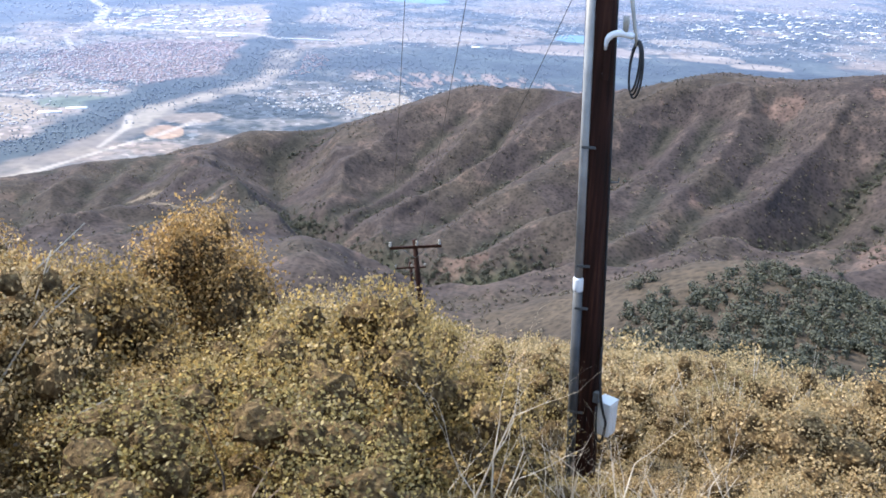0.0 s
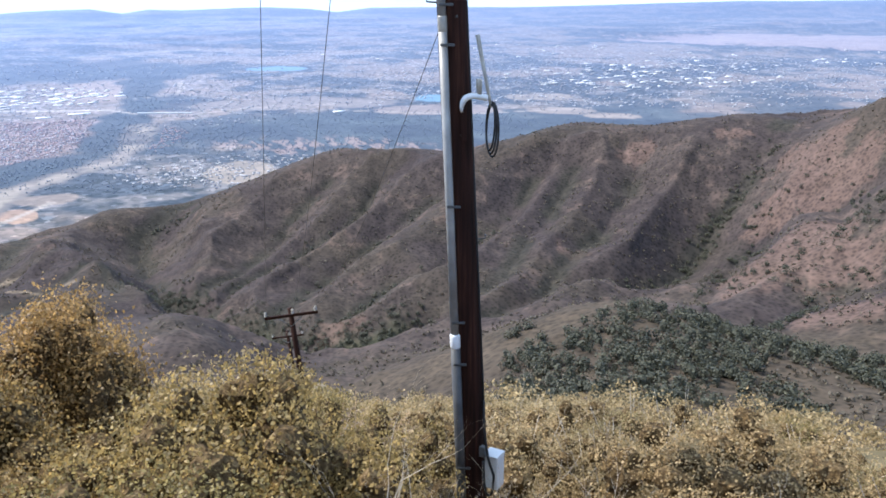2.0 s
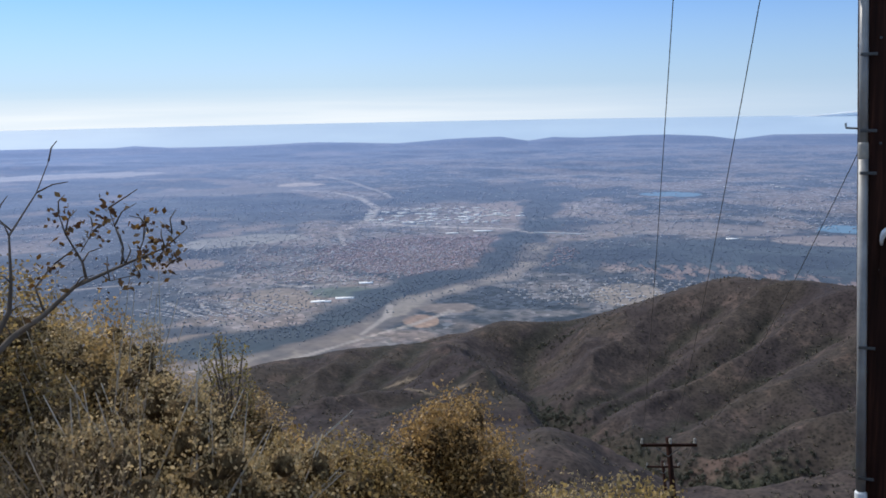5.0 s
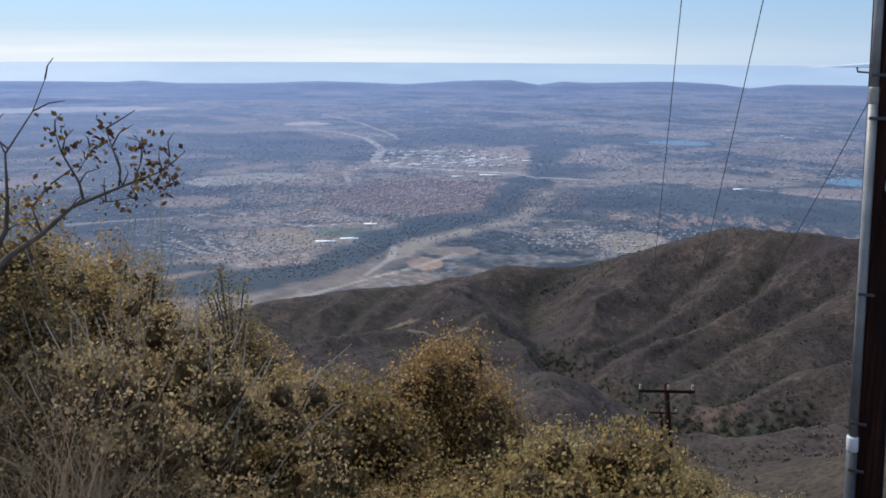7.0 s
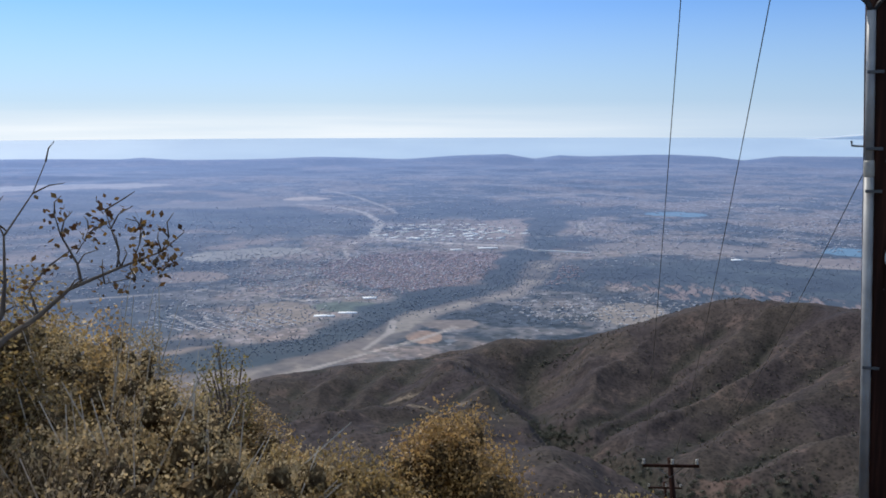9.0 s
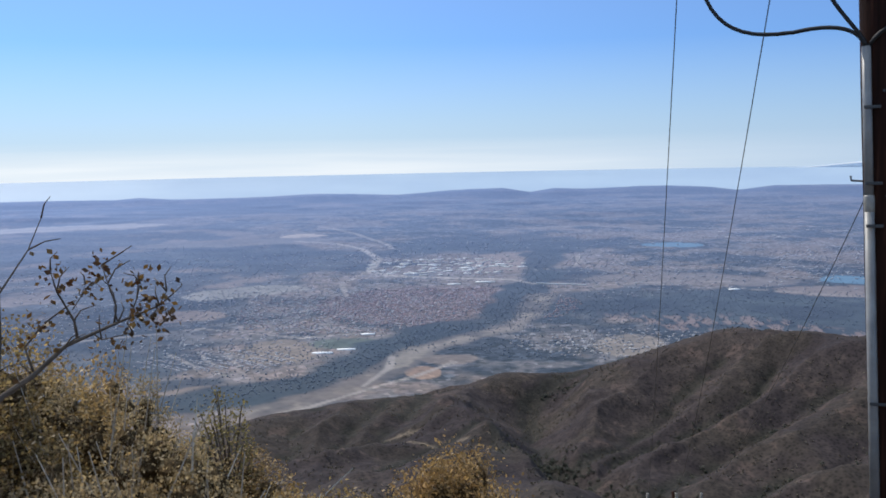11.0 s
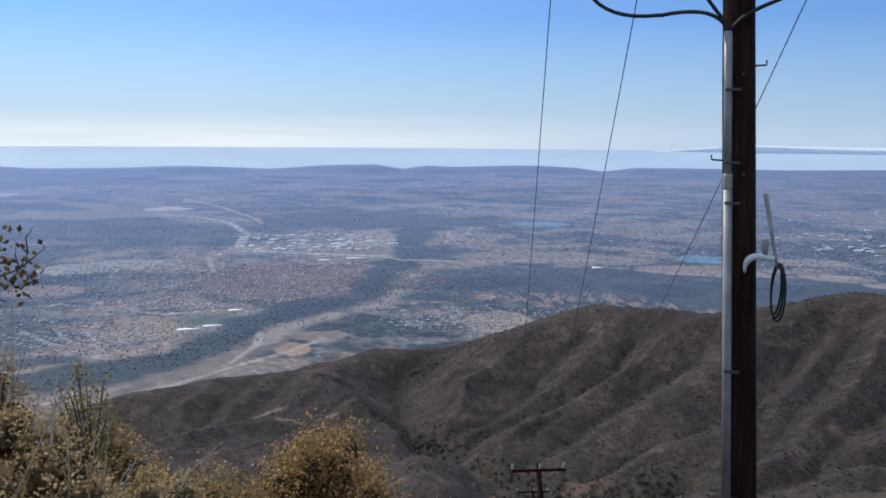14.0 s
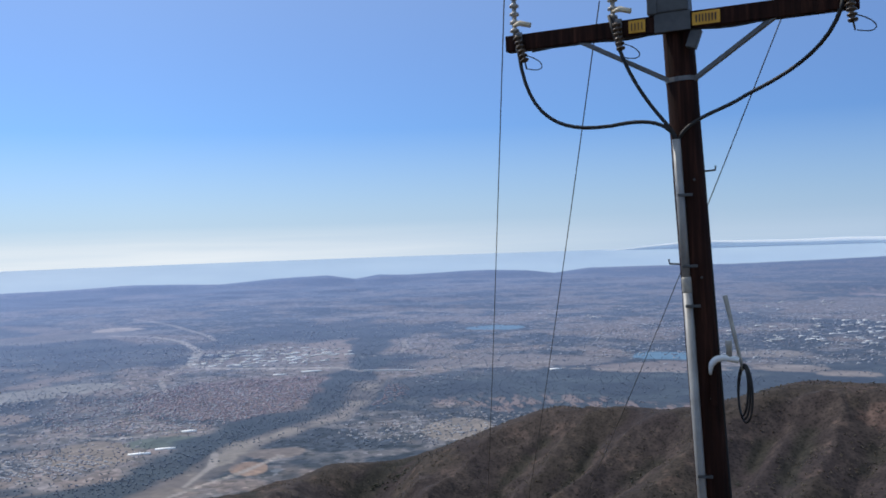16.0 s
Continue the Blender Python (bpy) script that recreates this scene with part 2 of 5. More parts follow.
# Crests of two spurs west of the canyon: line, half width and height.
RISES = [([(-7.39, -14.8), (-5.35, -15.66), (-3.53, -16.74), (-2.37, -18.06), (-1.13, -19.72), (0.14, -21.16)], 62, 24), ([(-10.2, -15.88), (-8.0, -15.44), (-6.4, -14.9)], 60, 12)]
RISE_LINES = [([on_face(az, el, -0.8 * high) for az, el in line], wide, high) for line, wide, high in RISES]


def bed_depth(x, y):
    """How far below the spurs the ground lies, and how near the closest bed is (1 on it, 0 on the spurs)."""
    sx = x + 26 * (fbm(x / 70, y / 70, 3, 5) - 0.5)
    sy = y + 26 * (fbm(x / 70, y / 70, 3, 6) - 0.5)
    low, near = np.zeros(np.shape(x)), np.zeros(np.shape(x))
    for line, wide, deep in BED_LINES:
        q = np.clip(1 - near_line(sx, sy, line) / wide, 0, 1)
        low, near = np.maximum(low, deep * q ** 0.85), np.maximum(near, q)
    return low, near


def gullies(x, y, r):
    low, near = bed_depth(x, y)
    u, v = -0.75 * x + 0.67 * y, 0.67 * x + 0.75 * y
    a = np.abs(2 * fbm((u + 40 * fbm(x / 120, y / 120, 2, 7)) / 75, v / 260, 2, 23) - 1) - 0.3
    e = np.abs(2 * fbm(x / 26, y / 34, 2, 29) - 1) - 0.3
    c = fbm(x / 12, y / 12, 3, 31) - 0.5
    crest = 0.15 + 0.85 * step(15, 150, near_line(x, y, RIDGE_XY))
    lift = 11 * step(380, 700, r)
    for line, wide, high in RISE_LINES:
        lift = np.maximum(lift, high * np.clip(1 - near_line(x, y, line) / wide, 0, 1) ** 0.8)
    return (lift - low + (20 * a + 4 * e) * (1 - 0.7 * near)) * step(330, 560, r) * crest + 3 * c * step(120, 300, r)


RIDGE_XY = [spot(*p)[:2] for p in RIDGE_MAIN]
PLAIN_DROP = 700.0


def plain_far(r):
    """Unsqueezed distance on the plain for a place at r: the far country is drawn towards the camera and shaped to fit
    its view.
    """
    return 2154 * np.exp((r - 1500) / 2750 * 2.089)


def plain_near(far):
    return 1500 + 2750 * np.log(far / 2154) / 2.089


# The coast hills' outline: azimuth and elevation in degrees.
COAST = [(-60, -2.0), (-32.5, -2.0), (-26.6, -2.08), (-25.3, -2.02), (-23.4, -2.18), (-19.5, -2.19), (-14.7, -2.07), (-9.9, -2.25), (-6.7, -2.03), (-3.4, -1.95), (-1.7, -2.22),
         (-0.15, -2.0), (1.6, -2.09), (4.3, -1.99), (6.6, -1.95), (8.9, -2.04), (10.65, -2.25), (12.7, -2.0), (16.6, -1.98), (21.3, -2.0), (26.3, -1.85), (34, -1.6), (42, -1.45), (60, -1.4)]


def plain(az, r):
    far = plain_far(r)
    X, Y = far * np.sin(az), far * np.cos(az)
    hills = np.abs(2 * fbm(X / 3000 + 3, Y / 2200, 4, 41) - 1)
    relief = 75 * (0.5 - hills) * step(2600, 5000, far) + 130 * step(7500, 12000, far) * (0.42 - np.abs(2 * fbm(X / 3600, Y / 2300, 4, 47) - 1))
    top = far * np.tan(np.radians(np.interp(np.degrees(az), [p[0] for p in COAST], [p[1] for p in COAST])))
    k = np.exp(-((far - 16300) / 1300) ** 2)
    z = -PLAIN_DROP + relief * (1 - step(13500, 15500, far))
    z = np.minimum(z, top - 25 + 2500 * step(9000, 2000, far))
    return r * (z * (1 - k) + top * k + 14 * k * (fbm(X / 500, Y / 500, 3, 53) - 0.6)) / far


def seen_far(az, r, z):
    """The distance at which level ground would lie under the same line of sight."""
    return PLAIN_DROP * r / np.maximum(-z, 1.0)


def plain_spot(X, Y):
    """Bearing, distance and height on the built plain for a place on the level plan."""
    want, az = np.hypot(X, Y), np.arctan2(X, Y)
    far = want.copy()
    for _ in range(8):
        r = plain_near(far)
        far = np.clip(far * (want / seen_far(az, r, plain(az, r))) ** 0.7, 2160, 16000)
    r = plain_near(far)
    return az, r, plain(az, r)


def near_slope(x, y):
    s = x * math.sin(radians(14)) + y * math.cos(radians(14))
    az = np.degrees(np.arctan2(x, y))
    edge = 44 - 26 * step(16, 38, az) - 22 * step(-4, -20, az)
    z = -1.65 - 0.47 * np.maximum(s, 0)
    z = z - 0.32 * np.maximum(s - edge, 0)
    return z + 0.5 * (fbm(x / 3, y / 3, 3, 61) - 0.5) * step(2, 6, np.hypot(x, y))


def ground_height(x, y):
    x, y = np.asarray(x, float), np.asarray(y, float)
    r, az = np.hypot(x, y), np.arctan2(x, y)
    m = mountain(x, y) + gullies(x, y, r)
    k = step(70, 170, r)
    near = near_slope(x, y)
    hill = near * (1 - k) + m * k
    back = step(radians(70), radians(110), np.abs(az))
    hill = hill * (1 - back) + (-1.65 - 0.3 * np.maximum(r - 12, 0) ** 0.98) * back
    rr = np.maximum(r, 1500)
    p = plain(az, rr)
    return np.where(r > 1450, np.maximum(hill, p), hill)


# ---- materials ----
def material(name):
    m = bpy.data.materials.new(name)
    m.use_nodes = True
    nt = m.node_tree
    return m, nt, nt.nodes["Principled BSDF"]


def node(nt, kind, **values):
    n = nt.nodes.new(kind)
    for k, v in values.items():
        n.inputs[k.replace("_", " ")].default_value = v
    return n


def ramp(nt, source, stops):
    n = nt.nodes.new("ShaderNodeValToRGB")
    el = n.color_ramp.elements
    while len(el) < len(stops):
        el.new(0.5)
    for e, (p, c) in zip(el, stops):
        e.position, e.color = p, (*c, 1)
    nt.links.new(source, n.inputs["Fac"])
    return n.outputs["Color"]


def bump(nt, source, bsdf, strength=0.5, distance=0.02):
    b = nt.nodes.new("ShaderNodeBump")
    b.inputs["Strength"].default_value, b.inputs["Distance"].default_value = strength, distance
    nt.links.new(source, b.inputs["Height"])
    nt.links.new(b.outputs[0], bsdf.inputs["Normal"])


def mix_colour(nt, a, b, fac, mode="MIX"):
    n = nt.nodes.new("ShaderNodeMix")
    n.data_type, n.blend_type = "RGBA", mode
    for sock, val in ((n.inputs["Factor"], fac), (n.inputs[6], a), (n.inputs[7], b)):
        if hasattr(val, "is_linked"):
            nt.links.new(val, sock)
        elif isinstance(val, tuple):
            sock.default_value = (*val, 1)
        else:
            sock.default_value = val
    return n.outputs[2]


def mat_noisy(name, stops, scale, rough=0.8, metal=0.0, stretch=(1, 1, 1), relief=0.3, depth=0.01, detail=6, gloss=0.5):
    m, nt, b = material(name)
    tc = nt.nodes.new("ShaderNodeTexCoord")
    mp = nt.nodes.new("ShaderNodeMapping")
    mp.inputs["Scale"].default_value = stretch
    nt.links.new(tc.outputs["Object"], mp.inputs["Vector"])
    nz = node(nt, "ShaderNodeTexNoise", Scale=scale, Detail=detail, Roughness=0.6)
    nt.links.new(mp.outputs[0], nz.inputs["Vector"])
    nt.links.new(ramp(nt, nz.outputs["Fac"], stops), b.inputs["Base Color"])
    b.inputs["Roughness"].default_value, b.inputs["Metallic"].default_value = rough, metal
    b.inputs["Specular IOR Level"].default_value = gloss
    if relief:
        bump(nt, nz.outputs["Fac"], b, relief, depth)
    return m


def mat_land():
    """Land cover from the "cover" colours, haze painted in on the plain, with fine mottling at the ground's own scale.
    """
    m, nt, b = material("land")
    at = nt.nodes.new("ShaderNodeAttribute")
    at.attribute_name = "cover"
    tx = nt.nodes.new("ShaderNodeAttribute")
    tx.attribute_name = "lay"
    n1 = node(nt, "ShaderNodeTexNoise", Scale=1.0, Detail=8, Roughness=0.72)
    n2 = node(nt, "ShaderNodeTexVoronoi", Scale=1.9)
    for n in (n1, n2):
        nt.links.new(tx.outputs["Vector"], n.inputs["Vector"])
    mottle = ramp(nt, n1.outputs["Fac"], [(0.3, (0.6, 0.62, 0.65)), (0.5, (0.95, 0.95, 0.95)), (0.72, (1.38, 1.32, 1.25))])
    wild = nt.nodes.new("ShaderNodeAttribute")
    wild.attribute_name = "wild"
    c = mix_colour(nt, at.outputs["Color"], mottle, wild.outputs["Fac"], "MULTIPLY")
    dots = ramp(nt, n2.outputs["Distance"], [(0.1, (0.4, 0.43, 0.42)), (0.3, (0.75, 0.77, 0.75)), (0.6, (1.25, 1.22, 1.18))])
    c = mix_colour(nt, c, dots, wild.outputs["Fac"], "MULTIPLY")
    n3 = node(nt, "ShaderNodeTexVoronoi", Scale=2.4)
    nt.links.new(tx.outputs["Vector"], n3.inputs["Vector"])
    plots = ramp(nt, n3.outputs["Color"], [(0.18, (0.45, 0.52, 0.5)), (0.4, (0.85, 0.87, 0.87)), (0.62, (1.05, 1.0, 0.97)), (0.8, (1.6, 1.5, 1.42)), (0.92, (2.3, 2.2, 2.1))])
    lots = nt.nodes.new("ShaderNodeAttribute")
    lots.attribute_name = "built"
    c = mix_colour(nt, c, plots, lots.outputs["Fac"], "MULTIPLY")
    nt.links.new(c, b.inputs["Base Color"])
    b.inputs["Roughness"].default_value = 0.95
    b.inputs["Specular IOR Level"].default_value = 0.1
    return m


MAT_LAND = mat_land()
MAT_POLE = mat_noisy("creosoted_wood", [(0.3, (0.007, 0.003, 0.002)), (0.55, (0.025, 0.009, 0.006)), (0.8, (0.075, 0.03, 0.018))], 9, 0.75, 0, (3, 3, 0.16), 0.7, 0.012, gloss=0.12)
MAT_CONDUIT = mat_noisy("galvanised_conduit", [(0.3, (0.2, 0.195, 0.19)), (0.7, (0.33, 0.325, 0.315))], 6, 0.5, 0.15, relief=0.05)
MAT_DARKPIPE = mat_noisy("black_pipe", [(0.3, (0.03, 0.032, 0.035)), (0.7, (0.07, 0.072, 0.075))], 8, 0.5, relief=0.05)


def mat_leaf(name, dark, light, thin=0.45, rough=0.5):
    """Small leaves: each its own shade, with some light coming through."""
    m, nt, b = material(name)
    geo = nt.nodes.new("ShaderNodeNewGeometry")
    info = nt.nodes.new("ShaderNodeObjectInfo")
    c = ramp(nt, geo.outputs["Random Per Island"], [(0.0, dark), (0.55, tuple(0.5 * (p + q) for p, q in zip(dark, light))), (0.93, light), (1.0, tuple(min(1, 1.2 * q) for q in light))])
    shade = ramp(nt, info.outputs["Random"], [(0.0, (0.8, 0.85, 0.78)), (0.5, (1, 1, 1)), (1.0, (1.15, 1.08, 1.0))])
    c = mix_colour(nt, c, shade, 1.0, "MULTIPLY")
    nt.links.new(c, b.inputs["Base Color"])
    b.inputs["Roughness"].default_value = rough
    tr = nt.nodes.new("ShaderNodeBsdfTranslucent")
    nt.links.new(c, tr.inputs["Color"])
    mx = nt.nodes.new("ShaderNodeMixShader")
    mx.inputs[0].default_value = thin
    nt.links.new(b.outputs[0], mx.inputs[1])
    nt.links.new(tr.outputs[0], mx.inputs[2])
    nt.links.new(mx.outputs[0], nt.nodes["Material Output"].inputs["Surface"])
    return m


def mat_cover(name):
    m, nt, b = material(name)
    at = nt.nodes.new("ShaderNodeAttribute")
    at.attribute_name = "cover"
    nt.links.new(at.outputs["Color"], b.inputs["Base Color"])
    b.inputs["Roughness"].default_value = 0.8
    return m


MAT_LEAF_SCRUB = mat_leaf("scrub_leaf", (0.22, 0.162, 0.076), (0.54, 0.405, 0.22), 0.5, 0.6)
MAT_LEAF_OAK = mat_leaf("oak_leaf", (0.14, 0.088, 0.034), (0.52, 0.345, 0.14), 0.5, 0.5)
MAT_LEAF_GREEN = mat_leaf("green_leaf", (0.15, 0.11, 0.042), (0.45, 0.335, 0.135), 0.5, 0.55)
MAT_LEAF_DRY = mat_leaf("dry_leaf", (0.17, 0.115, 0.07), (0.45, 0.34, 0.23))
MAT_LEAF_BROWN = mat_leaf("withered_leaf", (0.045, 0.02, 0.01), (0.17, 0.1, 0.03))
MAT_LEAF_WOOD = mat_leaf("far_tree_leaf", (0.028, 0.034, 0.026), (0.07, 0.074, 0.047), 0.2, 0.7)
MAT_LEAF_SHRUB = mat_leaf("far_shrub_leaf", (0.045, 0.04, 0.03), (0.11, 0.094, 0.066), 0.15, 0.7)
MAT_TWIG = mat_noisy("twig_bark", [(0.3, (0.06, 0.045, 0.035)), (0.7, (0.17, 0.13, 0.1))], 14, 0.9, 0, (1, 1, 0.3))
MAT_DEADWOOD = mat_noisy("bleached_wood", [(0.3, (0.34, 0.28, 0.21)), (0.7, (0.64, 0.56, 0.46))], 14, 0.9, 0, (1, 1, 0.3))
# solid crown filler, coloured dark to stand in for shade between tufts
MAT_FILLER = mat_noisy("dark_filler", [(0.35, (0.05, 0.033, 0.017)), (0.55, (0.14, 0.094, 0.047)), (0.7, (0.28, 0.198, 0.1))], 30, 0.95, relief=1.0, depth=0.05, gloss=0.1)
MAT_STRAW = mat_noisy("dry_stem", [(0.3, (0.28, 0.18, 0.105)), (0.7, (0.52, 0.37, 0.23))], 10, 0.9, 0, (1, 1, 0.3), 0)
MAT_STEEL = mat_noisy("weathered_steel", [(0.3, (0.08, 0.085, 0.09)), (0.7, (0.17, 0.175, 0.18))], 12, 0.6, 0.4, relief=0.1)
MAT_RUBBER = mat_noisy("black_cable", [(0.3, (0.006, 0.006, 0.007)), (0.7, (0.014, 0.014, 0.016))], 20, 0.65, relief=0.05)
MAT_WIRE = mat_noisy("dull_wire", [(0.3, (0.03, 0.032, 0.036)), (0.7, (0.07, 0.072, 0.08))], 4, 0.5, 0.5, relief=0)
MAT_WHITE = mat_noisy("white_plastic", [(0.3, (0.58, 0.6, 0.62)), (0.7, (0.7, 0.71, 0.72))], 5, 0.4, relief=0.03)
MAT_YELLOW = mat_noisy("faded_yellow", [(0.3, (0.5, 0.24, 0.015)), (0.7, (0.68, 0.36, 0.03))], 10, 0.6, relief=0.05)
MAT_INK = mat_noisy("dark_ink", [(0.3, (0.05, 0.03, 0.015)), (0.7, (0.1, 0.06, 0.03))], 10, 0.7, relief=0)
MAT_GLAZE = mat_noisy("grey_polymer", [(0.3, (0.2, 0.19, 0.17)), (0.7, (0.38, 0.35, 0.3))], 12, 0.35, relief=0.05)
MAT_PORCELAIN = mat_noisy("brown_porcelain", [(0.3, (0.03, 0.018, 0.012)), (0.7, (0.08, 0.05, 0.03))], 12, 0.35, relief=0.05)
MAT_AMBER = mat_noisy("amber_tube", [(0.3, (0.5, 0.42, 0.28)), (0.7, (0.68, 0.6, 0.45))], 12, 0.35, relief=0.05)
MAT_ROCK = mat_noisy("pale_sandstone", [(0.3, (0.16, 0.12, 0.07)), (0.7, (0.3, 0.23, 0.15))], 3, 0.9, relief=0.6, depth=0.1)
MAT_COVER = mat_cover("roofs")


# ---- the ground, one sheet to the shore ----
def colour(*rgb):
    return np.array(rgb, float)


def polar(az, el):
    """A place on the plain as easting and northing before the squeeze, from the camera's azimuth and elevation."""
    far = PLAIN_DROP / math.tan(math.radians(-el))
    return far * math.sin(math.radians(az)), far * math.cos(math.radians(az))


WASH = [polar(*p) for p in [(-18.78, -15.28), (-15.95, -14.84), (-13.07, -13.95), (-10.53, -12.86), (-8.71, -11.86), (-5.12, -11.01), (-2.98, -10.61), (-1.91, -9.92), (-0.78, -8.59)]]
RIVER = [polar(*p) for p in [(-31.76, -13.99), (-27.41, -14.2), (-23.15, -14.4), (-18.0, -13.75), (-15.18, -13.37), (-12.31, -12.45), (-10.13, -11.44), (-7.26, -10.77),
                             (-4.4, -10.32), (-2.61, -9.56), (-1.72, -8.34), (-1.3, -7.12), (-0.77, -6.01)]]
HIGHWAY = [polar(*p) for p in [(-16.22, -4.96), (-13.81, -5.17), (-12.25, -5.53), (-11.22, -6.15), (-11.45, -6.6), (-11.78, -7.01), (-10.37, -7.26), (-7.19, -7.47), (-2.95, -7.64), (-1.37, -7.93)]]
def haze_tint(c, far, az):
    """Paints distance haze into base colours: blue-grey with distance, paler towards the sun's side."""
    a = (1 - np.exp(-(far - 1200) / HAZE_DEPTH)) * 0.93
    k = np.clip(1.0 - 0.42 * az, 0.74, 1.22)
    return c * (1 - a)[..., None] + HAZE_COLOUR * (a * k)[..., None]


HAZE_DEPTH = 8600.0
HAZE_COLOUR = colour(0.2, 0.276, 0.46)
LAKES = [(polar(6.84, -5.55), 115), (polar(16.9, -7.4), 105)]
# dry fields and cleared ground: place, size along and across the line of sight, colour
FIELDS = [(polar(-17.6, -11.8), 190, 130, (0.25, 0.19, 0.125)), (polar(-21.5, -13.75), 330, 50, (0.27, 0.2, 0.14)), (polar(-6.9, -12.5), 90, 36, (0.21, 0.16, 0.115)),
          (polar(-8.5, -13.3), 60, 45, (0.36, 0.23, 0.14)), (polar(-2.95, -6.6), 330, 330, (0.3, 0.225, 0.17)), (polar(-16.0, -4.63), 210, 130, (0.6, 0.48, 0.38)),
          (polar(-30, -3.65), 1500, 260, (0.5, 0.42, 0.34)), (polar(-13.4, -14.2), 60, 40, (0.36, 0.28, 0.2)), (polar(-22.5, -9.2), 150, 70, (0.27, 0.2, 0.15)),
          (polar(-18.75, -7.9), 330, 120, (0.3, 0.27, 0.22)), (polar(-13.3, -11.3), 150, 60, (0.1, 0.12, 0.07)), (polar(4.3, -11.7), 130, 90, (0.28, 0.225, 0.165)),
          (polar(24.2, -8.1), 190, 60, (0.28, 0.22, 0.17)), (polar(27.6, -8.35), 150, 50, (0.28, 0.22, 0.17)), (polar(23.1, -7.3), 200, 70, (0.26, 0.21, 0.16)),
          (polar(40, -3.7), 2000, 500, (0.38, 0.28, 0.25)), (polar(17.0, -8.1), 300, 90, (0.26, 0.2, 0.16)), (polar(7.5, -7.6), 600, 120, (0.22, 0.18, 0.15)),
          (polar(-20, -4.9), 900, 200, (0.2, 0.17, 0.14))]
# bare, pinkish soil on the mountain: azimuth, elevation, radius
SCARS = [(38.2, -18.1, 42), (39.6, -16.6, 40), (36.2, -19.6, 26), (41.5, -17.0, 36), (38.9, -11.2, 38), (40.5, -12.6, 48), (37.4, -13.9, 30), (29.1, -10.75, 18), (34.5, -9.7, 16),
         (9.8, -20.9, 20), (12.3, -21.8, 26), (11.0, -21.6, 15), (42.5, -20.0, 24), (25.3, -16.8, 14), (24.0, -18.2, 12)]
SCAR_XY = [(*on_face(az, el, 12), size) for az, el, size in SCARS]
# dark wooded hills on the plain: azimuth, elevation, width, depth
WOODED = [(-27.0, -12.0, 560, 160), (-23.4, -13.2, 240, 70), (-16.0, -6.2, 1100, 420), (-21, -5.6, 1500, 400), (7, -9.0, 900, 260), (15, -9.0, 900, 300), (22, -8.9, 700, 200),
          (31, -8.5, 900, 200), (-2.6, -5.4, 900, 500), (0.6, -7.3, 300, 250), (12, -9.8, 700, 160)]


